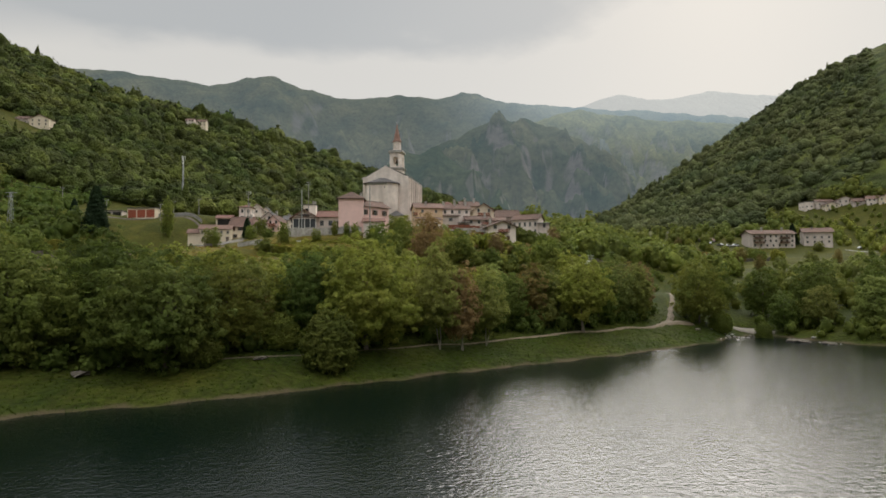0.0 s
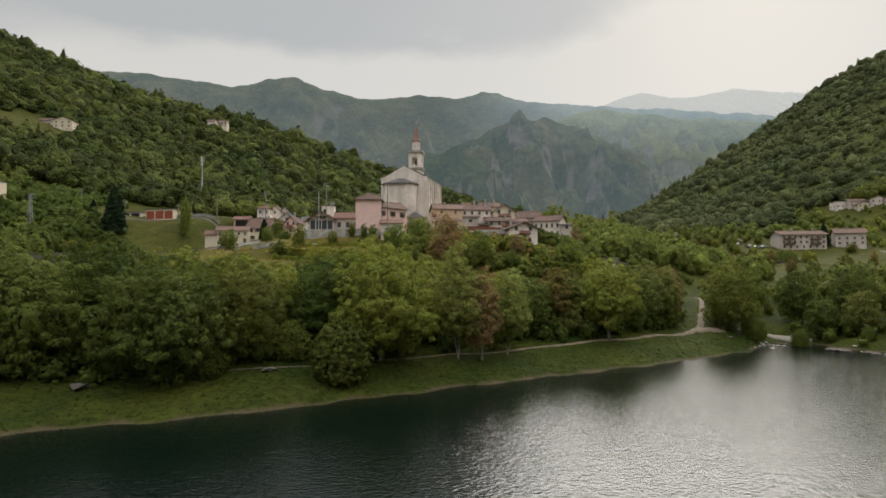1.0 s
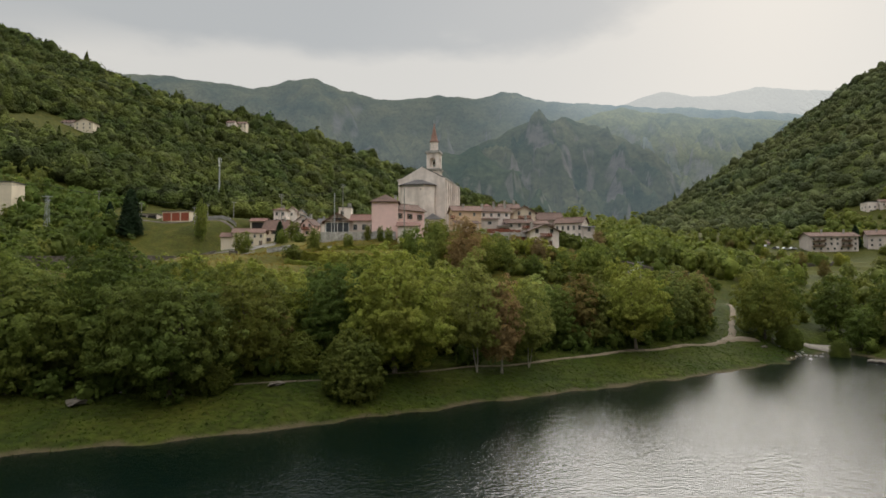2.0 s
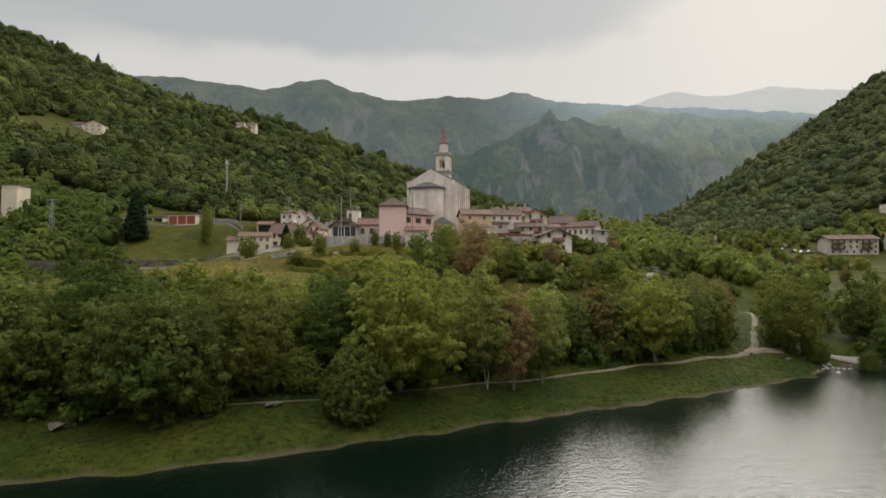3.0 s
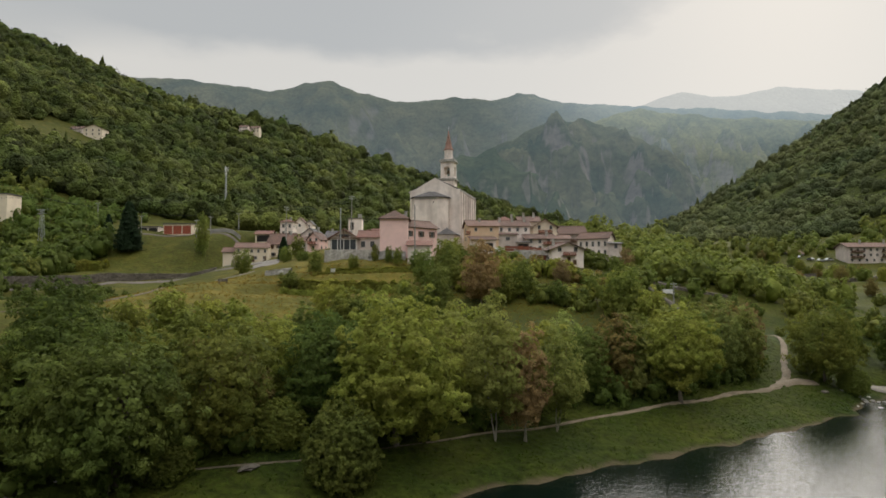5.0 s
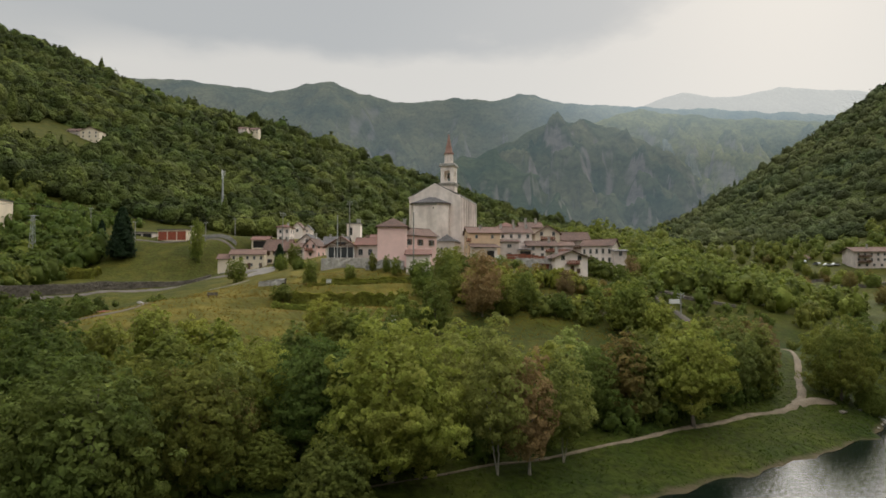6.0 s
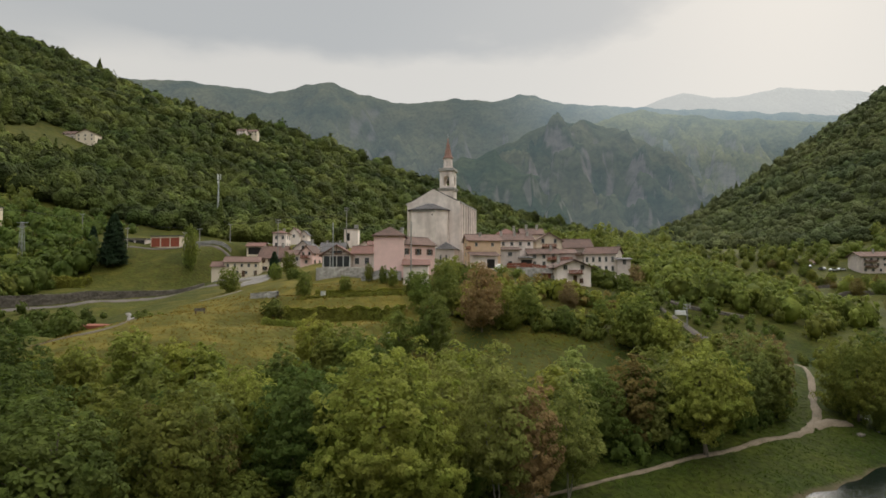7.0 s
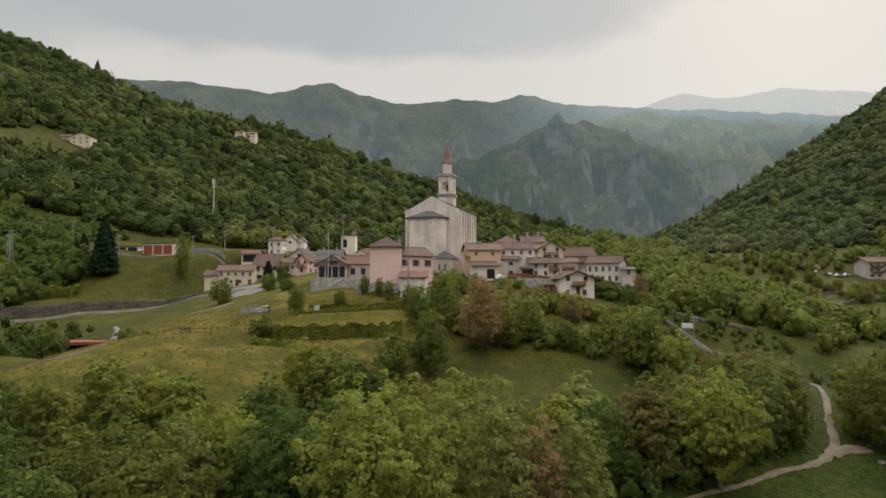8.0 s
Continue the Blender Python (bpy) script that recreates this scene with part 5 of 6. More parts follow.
def church():
    """Built along its own axis: front wall at y = 0, nave behind it, turned a little to the east."""
    thing = empty("church", pose(-11.6, 217.5, 31.0, 0, 0, -15), "tall pale weathered village church with polygonal apse", "church")
    w, h, rise, length = 17.4, 20.6, 4.2, 22.0
    bm = bmesh.new()
    side = [(0, -5), (w, -5), (w, h), (w - 1.4, h + 0.25), (w / 2, h + rise), (1.4, h + 0.25), (0, h)]
    a, b = [bm.verts.new((p, 0, q)) for p, q in side], [bm.verts.new((p, length, q)) for p, q in side]
    bm.faces.new(a)
    bm.faces.new(b[::-1])
    for k in range(len(side)):
        bm.faces.new((a[k], b[k], b[(k + 1) % 7], a[(k + 1) % 7]))
    bmesh.ops.recalc_face_normals(bm, faces=bm.faces)
    part("nave_wall", bm, PLASTER_CHURCH, thing)
    bm = bmesh.new()
    for x0, x1 in ((-0.5, w / 2), (w + 0.5, w / 2)):
        roof_slab(bm, (x0, 0.7, h - 0.15), (x1, 0.7, h + rise + 0.1), (x1, length + 0.4, h + rise + 0.1), (x0, length + 0.4, h - 0.15), 0.2)
    part("nave_roof", bm, SLATE, thing)
    for x0 in (w + 0.003, -0.45):
        part("cornice", boxes((x0, x0 + 0.447, -0.2, length + 0.2, h - 0.7, h - 0.2)), PALE_STONE, thing)
    for k in range(7):
        y0 = 0.4 + k * (length - 1.6) / 6
        part("pilaster", boxes((w + 0.003, w + 0.55, y0, y0 + 0.9, -5, h - 0.7)), PLASTER_CHURCH, thing)
    for k in range(6):
        y0 = 2.5 + k * (length - 1.6) / 6
        window(thing, w + 0.03, y0, h - 6.2, 90, 1.1, 3.2)
    # the apse, half an octagon
    cx, r, ah = 7.6, 6.1, 17.6
    ring = [(cx - r, 0.0), (cx - r, -2.6), (cx - r * 0.72, -5.0), (cx + r * 0.52, -5.0), (cx + r, -2.0), (cx + r, 0.0)]
    bm = bmesh.new()
    prism(bm, ring, -5, ah)
    part("apse_wall", bm, PLASTER_CHURCH, thing)
    bm = bmesh.new()
    wide = [(cx - r - 0.5, -0.01), (cx - r - 0.5, -2.9), (cx - r * 0.75 - 0.2, -5.5), (cx + r * 0.55 + 0.2, -5.5), (cx + r + 0.5, -2.3), (cx + r + 0.5, -0.01)]
    prism(bm, wide, ah + 0.004, ah + 0.3)
    low = [bm.verts.new((p, q, ah + 0.31)) for p, q in wide]
    peak = bm.verts.new((cx - 0.6, -1.0, ah + 2.5))
    back = bm.verts.new((cx + 1.2, -0.01, ah + 2.5))
    for f in ((0, 1, peak), (1, 2, peak), (2, 3, peak), (3, 4, peak), (4, 5, back, peak)):
        bm.faces.new([low[v] if isinstance(v, int) else v for v in f])
    part("apse_roof", bm, SLATE, thing)
    part("apse_cornice", boxes((cx - r * 0.72, cx + r * 0.52, -5.22, -5.003, ah - 0.6, ah)), PALE_STONE, thing)
    # a flat slab, the recess's shade put into its colour
    part("niche", boxes((cx + 2.0, cx + 2.3, -5.04, -4.98, ah - 1.8, ah - 1.3)), OPENING_SHADE, thing)
    # sacristy and aisle on the right
    bm = bmesh.new()
    prism(bm, [(cx + r - 2.2, -6.6), (w - 0.3, -6.6), (w - 0.3, -0.003), (cx + r - 2.2, -0.003)], -5, 5.2)
    sac = part("sacristy", bm, PLASTER_GREY, thing)
    bm = bmesh.new()
    x0, x1 = cx + r - 2.6, w + 0.1
    v = [bm.verts.new(p) for p in ((x0, -7.0, 5.21), (x1, -7.0, 5.21), (x1, -0.01, 5.21), (x0, -0.01, 5.21), (x0 + 2.0, -0.01, 7.6), (x0 + 2.6, -3.4, 7.6))]
    for f in ((0, 1, 5), (1, 2, 5), (2, 4, 5), (0, 5, 4), (0, 4, 3), (3, 2, 1, 0)):
        bm.faces.new([v[k] for k in f])
    bmesh.ops.recalc_face_normals(bm, faces=bm.faces)
    part("sacristy_roof", bm, SLATE, sac)
    for k in (0.8, 2.6):
        window(sac, cx + r - 1.6 + k, -6.63, 1.6, 0, 0.4, 1.7)
    bm = bmesh.new()
    prism(bm, [(w + 0.6, 0.8), (w + 3.6, 0.8), (w + 3.6, length - 4), (w + 0.6, length - 4)], -5, 7.2)
    aisle = part("aisle", bm, PLASTER_CHURCH, thing)
    bm = bmesh.new()
    roof_slab(bm, (w + 0.56, 0.4, 8.9), (w + 4.1, 0.4, 7.25), (w + 4.1, length - 3.6, 7.25), (w + 0.56, length - 3.6, 8.9), 0.2)
    part("aisle_roof", bm, SLATE, aisle)


def bell_tower():
    x, y, z = 1.6, 255.0, 31.8
    thing = empty("bell_tower", pose(x, y, z, 0, 0, -15), "slim pale bell tower with red brick spire", "tower")
    s = 2.75
    part("shaft", boxes((-s, s, -s, s, -4, 29.4)), PLASTER_CHURCH, thing)
    part("lower_cornice", boxes((-s - 0.5, s + 0.5, -s - 0.5, s + 0.5, 29.404, 29.9), (-s - 0.25, s + 0.25, -s - 0.25, s + 0.25, 28.8, 29.4)), PALE_STONE, thing)
    # belfry of four corner piers with arches between them
    bm = bmesh.new()
    b = s - 0.15
    for sx in (-1, 1):
        for sy in (-1, 1):
            x0, x1 = sorted((sx * b, sx * (b - 1.45)))
            y0, y1 = sorted((sy * b, sy * (b - 1.45)))
            box(bm, x0, x1, y0, y1, 29.9, 36.4)
    box(bm, -b + 0.01, b - 0.01, -b + 0.01, b - 0.01, 34.6, 36.39)
    box(bm, -b + 0.01, b - 0.01, -b + 0.01, b - 0.01, 29.9, 30.7)
    for k in range(6):
        a = math.pi * k / 12
        r = 1.2
        for q in (1, -1):
            xa, xb = sorted((q * r * math.cos(a), q * (r + 0.05)))
            for y0 in (-b + 0.02, b - 0.5):
                box(bm, xa, xb, y0, y0 + 0.48, 33.4 + r * math.sin(a), 33.4 + r * math.sin(a + math.pi / 12) + 0.2)
                box(bm, y0, y0 + 0.48, xa, xb, 33.4 + r * math.sin(a), 33.4 + r * math.sin(a + math.pi / 12) + 0.2)
    belfry = part("belfry", bm, PLASTER_CHURCH, thing)
    bm = bmesh.new()
    for z0, z1, r0, r1 in ((32.0, 32.2, 0.85, 0.75), (32.2, 33.0, 0.75, 0.5), (33.0, 33.5, 0.5, 0.25), (33.5, 34.6, 0.06, 0.06)):
        tube(bm, (0, 0, z0), (0, 0, z1), r0, r1, 12)
    part("bell", bm, material("bronze", (0.09, 0.07, 0.04), (0.06, 0.05, 0.03), rough=0.5, metal=0.8, relief=0), belfry, "dark bronze bell")
    part("upper_cornice", boxes((-s - 0.4, s + 0.4, -s - 0.4, s + 0.4, 36.404, 36.9), (-s - 0.1, s + 0.1, -s - 0.1, s + 0.1, 36.9, 37.5)), PALE_STONE, thing)
    bm = bmesh.new()
    tube(bm, (0, 0, 37.5), (0, 0, 41.4), 1.85, 1.75, 8)
    drum = part("drum", bm, PLASTER_WHITE, thing)
    for k in range(8):
        a = math.pi * k / 4
        window(drum, 1.68 * math.sin(a), -1.68 * math.cos(a), 38.6, math.degrees(a), 0.3, 1.5)
    bm = bmesh.new()
    for z0, z1, r0, r1 in ((41.4, 41.8, 2.0, 2.0), (41.8, 42.4, 1.85, 1.62), (42.4, 44.3, 1.55, 1.12), (44.3, 44.6, 1.24, 1.2), (44.6, 46.6, 1.02, 0.62), (46.6, 46.85, 0.74, 0.7), (46.85, 48.8, 0.55, 0.2), (48.8, 49.2, 0.36, 0.28)):
        tube(bm, (0, 0, z0), (0, 0, z1), r0, r1, 10)
    part("spire", bm, BRICK_RED, thing, "red brick spire")
    bm = bmesh.new()
    tube(bm, (0, 0, 49.1), (0, 0, 51.0), 0.07, 0.05, 6)
    box(bm, -0.45, 0.45, -0.04, 0.04, 50.2, 50.32)
    part("finial", bm, STEEL, thing)


church()
bell_tower()
V = "village houses"
W, C, G = PLASTER_WHITE, PLASTER_CREAM, PLASTER_GREY
house("farm_house", -73.4, 226, 27.9, 11.4, 5.2, 6, 1.6, "x", C, TILE, "low cream row house with brown tiled roof", 6, (4, 5), (), (1, 1), 1.0, 2.4, (0.62, 0.95), None,
      doors=((6.2, 1.0, 2.1, TIMBER), (10.2, 1.0, 2.1, TIMBER)), group=V)
house("annex", -77.5, 225.5, 29.0, 4.0, 2.5, 6, 1.5, "x", C, TILE, "small cream annex with brown tiled roof", 6, (), group=V, category="house")
house("farm_house", -65.0, 236, 29.4, 9.2, 5.5, 9, 3.9, "x", C, TILE, "cream farmhouse with large brown tiled roof", -6, (2, 3), (2, 2), (1, 1), 1.0, 2.75, (0.95, 1.15), TIMBER, ((7.6, 4.0, 10.2),), group=V)
house("open_shed", -74.5, 253, 36.6, 6.3, 3.2, 6, 1.3, "x", C, TILE_RED, "open shed with red tiled roof", 0, group=V, doors=((3.3, 5.4, 2.6, OPENING_SHADE),), category="shed")
house("white_house", -67.1, 262, 39.0, 5.2, 6.3, 7, 1.3, "hip", W, TILE_RED, "narrow white house with red hipped roof", 0, (2, 2), (2, 2), (1, 1), 1.1, 2.9, (0.8, 1.3), None, ((3.6, 3.0, 8.2),), group=V)
house("white_house", -66.4, 283, 44.2, 4.8, 2.6, 8, 2.4, "y", W, TILE, "small white gabled house", 0, (1,), size=(0.8, 1.1), group=V)
house("white_house", -62.0, 286, 44.8, 3.2, 1.9, 6, 1.6, "y", W, SLATE, "tiny white gabled house", 0, (1,), sill=0.6, size=(0.5, 0.7), group=V)
house("white_house", -53.5, 240, 34.2, 6.8, 4.2, 8, 2.4, "y", W, SLATE, "white house with grey gabled roof", -10, (2, 1), sill=1.0, group=V, chimneys=((5.2, 4, 7.2),))
house("pink_house", -48.5, 228, 31.6, 4.6, 4.6, 7, 2.2, "y", PLASTER_PINK, TILE, "pink gabled house with wooden balcony", -15, (1, 2), (2, 2), size=(0.7, 1.0), group=V, balconies=((0.6, 3.2, 2.6, RED_TIMBER),))
house("low_house", -54.3, 233, 32.6, 4.8, 3.2, 6, 1.5, "x", G, TILE, "low grey house with brown roof", 0, (2,), group=V)
house("low_house", -47.2, 256, 36.6, 9.3, 2.9, 7, 1.8, "x", G, SLATE, "long low grey house with slate roof", 0, (3,), group=V, chimneys=((2, 3, 5.4), (7, 3, 5.4)))
house("low_house", -31.7, 250, 36.9, 4.2, 3.0, 6, 1.4, "y", W, TILE, "small white gabled house behind the pavilion", 0, (1,), group=V)
house("low_house", -27.4, 243, 36.2, 8.0, 3.4, 7, 1.5, "x", C, TILE_RED, "cream house with red roof behind the pavilion", 0, (3,), group=V)
house("low_house", -40.0, 222, 32.0, 7.0, 4.2, 7, 1.8, "x", W, SLATE, "white house with grey roof above the pavilion", 0, (2, 2), storey=2.2, group=V)
house("white_house", -41.1, 274, 43.0, 5.6, 4.8, 6, 0.4, "flat", W, SLATE, "white flat-roofed house with twin chimneys", 0, group=V, doors=((1.6, 1.4, 3.2, OPENING_SHADE),), chimneys=((4.2, 2, 6.6), (5.1, 2, 6.6)))


def pavilion():
    thing = house("pavilion", -33.2, 188.2, 30.2, 8.0, 3.6, 8, 2.5, "y", G, TILE_RED, "glass-fronted pavilion with timber truss gable", 0, category="pavilion", over=0.9)
    for k in range(4):
        part("glazing", boxes((0.5 + k * 1.8, 2.1 + k * 1.8, -0.08, -0.02, 0.2, 3.1)), GLASS, thing, "dark glass panel")
    for k in range(5):
        part("post", boxes((0.28 + k * 1.8, 0.48 + k * 1.8, -0.14, -0.01, 0, 3.4)), WHITE_PAINT, thing, "white post")
    bm = bmesh.new()
    for a, b in (((-0.6, 3.45), (8.6, 3.45)), ((4, 3.45), (4, 6.0)), ((4, 3.6), (1.6, 4.4)), ((4, 3.6), (6.4, 4.4)), ((-0.7, 3.3), (4, 6.1)), ((8.7, 3.3), (4, 6.1))):
        tube(bm, (a[0], -0.75, a[1]), (b[0], -0.75, b[1]), 0.12, 0.12, 6)
    part("truss", bm, TIMBER, thing, "exposed timber roof truss")
    part("gable_panel", boxes((2.6, 5.4, -0.06, -0.005, 3.7, 4.6)), GLASS, thing)
    house("pavilion_wing", -25.1, 189, 30.2, 8.2, 4.0, 7.5, 2.0, "x", PLASTER_GREY, TILE_RED, "long grey wing with red tiled roof", 0, (3,), sill=1.0, size=(1.1, 1.6), group=V, doors=((6.9, 1.0, 2.3, TIMBER),))


pavilion()
house("pink_house", -16.7, 168, 28.8, 7.3, 8.6, 10, 2.6, "hip", PLASTER_PINK, TILE, "tall plain pink house with hipped brown roof", 0, (), (2, 2, 2), size=(0.8, 1.3), group=V, chimneys=((6.4, 6.2, 11.0),))
house("pink_house", -10.4, 169.6, 28.8, 11.0, 6.9, 7, 1.9, "x", PLASTER_PINK, TILE, "pink house wing with sloping tiled roof", 40, (2, 3), (1, 1), sill=1.4, storey=2.9, size=(0.85, 1.35), shutters=TIMBER, group=V,
      chimneys=((2.2, 3.6, 10.2),))
house("garage_annex", -9.2, 163.4, 27.6, 5.8, 2.7, 5, 1.4, "lean", W, TILE_RED, "white lean-to with red tiled roof", 0, group=V, category="shed")
house("ochre_house", 7.3, 199, 30.4, 9.6, 8.0, 9, 1.9, "x", PLASTER_OCHRE, TILE, "ochre house with brown tiled roof", 7, (0, 0, 2), (), (1, 1, 1), sill=0.9, storey=2.7, size=(0.65, 0.9), group=V,
      chimneys=((4.0, 3.0, 10.3),), balconies=((-0.9, 1.4, 5.2, RED_TIMBER),))
house("white_annex", 8.5, 192.5, 30.0, 7.0, 3.7, 5.5, 1.2, "lean", W, TILE, "white annex with overhanging brown roof", 8, (0,), group=V, doors=((5.0, 2.2, 2.6, OPENING_SHADE),), over=0.8)
house("row_house", 17.0, 208, 31.0, 10.6, 8.1, 9, 2.0, "x", W, TILE, "white row house with brown tiled roof", 4, (2, 3, 4), size=(0.7, 1.0), group=V, chimneys=((1.2, 3.2, 10.8), (5.4, 3.2, 10.8), (9.4, 3.2, 10.6)))
house("grey_annex", 16.8, 201, 30.4, 5.8, 5.3, 6.5, 1.0, "lean", G, TILE, "grey annex with lean-to roof", 0, (1, 1), storey=2.6, size=(1.1, 0.9), group=V)
house("back_house", 16.5, 228, 37.0, 10.0, 4.6, 10, 3.0, "hip", C, TILE_RED, "cream house with broad red roof above the row", 0, (3,), group=V, chimneys=((7.5, 3, 8.0),))
house("back_house", 26.1, 226, 37.4, 7.2, 4.8, 9, 2.0, "x", C, TILE, "cream house with brown roof above the row", 0, (2,), group=V, chimneys=((2.0, 3.5, 8.0), (5.6, 3.5, 8.0)))
house("white_house", 25.9, 204, 30.4, 8.4, 4.4, 8, 1.4, "x", W, TILE, "white house with wide brown eaves", 0, (3, 3), storey=2.1, sill=0.8, size=(0.75, 1.0), group=V, over=0.9, chimneys=((6.6, 2.0, 6.8),), balconies=((5.0, 3.2, 2.3, RED_TIMBER),))
house("carport", 22.6, 200, 30.2, 3.6, 3.0, 5, 0.5, "lean", G, SLATE, "dark open carport between the houses", 0, doors=((1.8, 3.2, 2.5, OPENING_SHADE),), category="carport")
house("tall_house", 29.6, 215, 32.2, 7.8, 7.2, 10, 2.4, "y", C, TILE, "tall cream gabled house", 0, (1, 2, 2), (2, 2, 2), size=(0.75, 1.15), group=V, over=0.8, balconies=((1.5, 4.6, 5.0, RED_TIMBER),))
house("balcony_house", 40.0, 222, 31.4, 8.2, 6.4, 9, 2.6, "x", G, TILE, "grey house with deep eaves and balcony", 0, (2, 2), size=(0.8, 1.1), group=V, over=1.0, balconies=((2.2, 4.5, 3.4, TIMBER),))
house("low_house", 35.0, 212, 31.0, 6.2, 4.2, 7, 1.3, "x", G, TILE, "low grey house between taller neighbours", 0, (2,), group=V, balconies=((0.8, 4.2, 1.9, RED_TIMBER),))
house("end_house", 42.3, 205, 28.3, 9.6, 6.4, 7, 1.9, "x", W, TILE, "white house with rows of narrow windows", -30, (5, 5), (2, 2), size=(0.6, 1.3), sill=1.2, group=V)
house("grey_annex", 50.0, 195.5, 27.6, 3.4, 5.0, 5, 0.6, "lean", G, SLATE, "plain grey annex at the village end", -8, (0, 1), group=V)
house("chalet", 29.4, 178, 25.8, 9.2, 4.3, 10, 1.8, "y", W, TILE, "white chalet with wooden balcony under the gable", 9, (0, 2), (), (2, 2), size=(0.9, 1.1), storey=2.7, group=V, over=0.9,
      doors=((2.2, 0.9, 1.3, TIMBER), (4.9, 1.0, 2.1, TIMBER), (6.6, 1.0, 1.3, TIMBER)), balconies=((2.9, 3.8, 2.5, RED_TIMBER),), chimneys=((2.2, 5.0, 7.2),))
house("chalet_terrace", 26.6, 181, 25.8, 2.7, 2.6, 6, 0.8, "lean", RED_TIMBER, TILE, "red timber porch beside the chalet", 0, category="porch")

E2 = "eastern farm houses"
house("farm_block", 208.5, 332, 30.4, 25.5, 8.6, 12, 2.2, "x", G, TILE, "long grey three-storey farm block with brown roof", -4, (7, 8, 8), (2, 2, 2), size=(1.0, 1.2), group=E2, over=1.0,
      chimneys=((8, 4, 12.2), (20, 4, 12.2)), balconies=((1.0, 6.5, 2.9, TIMBER), (1.0, 6.5, 5.6, TIMBER), (16, 6, 2.9, TIMBER), (16, 6, 5.6, TIMBER)))
house("farm_house", 242.6, 335, 32.6, 15.0, 7.4, 12, 2.6, "x", G, TILE, "pale farm house on the meadow", -24, (4, 4), (2, 2), size=(0.9, 1.1), group=E2, over=0.9, chimneys=((5, 4, 10.4),))
house("barn", 188.6, 352, 33.0, 8.2, 3.2, 8, 1.7, "x", PALE_STONE, TILE, "small stone barn by the meadow", 0, group=E2, doors=((5.6, 3.0, 2.4, OPENING_SHADE),), category="barn")
HAM = "hamlet houses"
for x, y, w, h, rise, roof, mat, turn in ((297.5, 412.6, 9.6, 7.6, 0.4, "flat", W, -10), (303.0, 407.0, 11.0, 6.4, 1.6, "x", G, -14), (303.0, 398.0, 8.5, 5.2, 1.8, "y", C, -14), (310.5, 396.5, 11.0, 5.0, 2.6, "y", W, -18),
                                          (315.5, 387.5, 9.0, 4.6, 2.2, "x", G, -20), (321.0, 381.5, 8.0, 5.0, 2.4, "x", W, -24), (325.5, 376.5, 8.5, 5.2, 2.2, "y", C, -24), (330.5, 371.0, 9.0, 5.0, 2.4, "x", W, -24)):
    house("hamlet_house", x, y, float(lie(x, y)) - 0.2, w, h, 9, rise, roof, mat, TILE if roof != "flat" else SLATE, "pale stone house in the hamlet on the slope", turn, (2, 3), (), (2, 2), size=(0.8, 1.05), group=HAM)
HILL = "houses on the wooded hillside"
for x, y, z, w, h, rise, roof, mat in ((-258.8, 452, 124.6, 13.6, 5.6, 2.7, "y", C), (-270.5, 455, 126.6, 9.0, 4.0, 2.6, "x", G), (-220.9, 676, 181.0, 8.9, 5.0, 2.6, "x", W), (-209.0, 676, 180.0, 9.5, 5.0, 2.8, "x", C)):
    house("hill_house", x, y, z, w, h, 9, rise, roof, mat, TILE, "pale house standing among hillside woods", 0, (3, 3), size=(0.9, 1.1), group=HILL)
house("tower_house", -167.0, 236, 42.6, 5.9, 10.6, 8, 0.4, "flat", C, SLATE, "tall narrow cream transformer house", 0, (), (), (), group="utility buildings", category="building")

house("open_shed", 72.0, 232.0, float(lie(74, 232)) + 1.2, 9.0, 2.2, 5, 0.4, "flat", G, SLATE, "low open shed with a pale flat roof among trees", 4, category="shed", doors=((4.0, 6.0, 1.8, OPENING_SHADE),))
# garages on the meadow
gar = house("garage_row", -107.9, 246.5, 39.3, 11.6, 3.6, 7, 0.4, "flat", C, SLATE, "garage row with red doors and pale posts", -10, category="garage")
for k in range(3):
    part("garage_door", boxes((0.35 + k * 3.9, 3.75 + k * 3.9, -0.1, 0.02, -0.2, 3.0)), RED_DOOR, gar, "red sheet-metal door")
house("open_shed", -119.5, 250, 39.8, 8.0, 2.4, 5, 0.4, "flat", G, SLATE, "low open shed with dark bays", 0, category="shed", doors=((2.0, 3.2, 2.0, OPENING_SHADE), (6.0, 3.2, 2.0, OPENING_SHADE)))


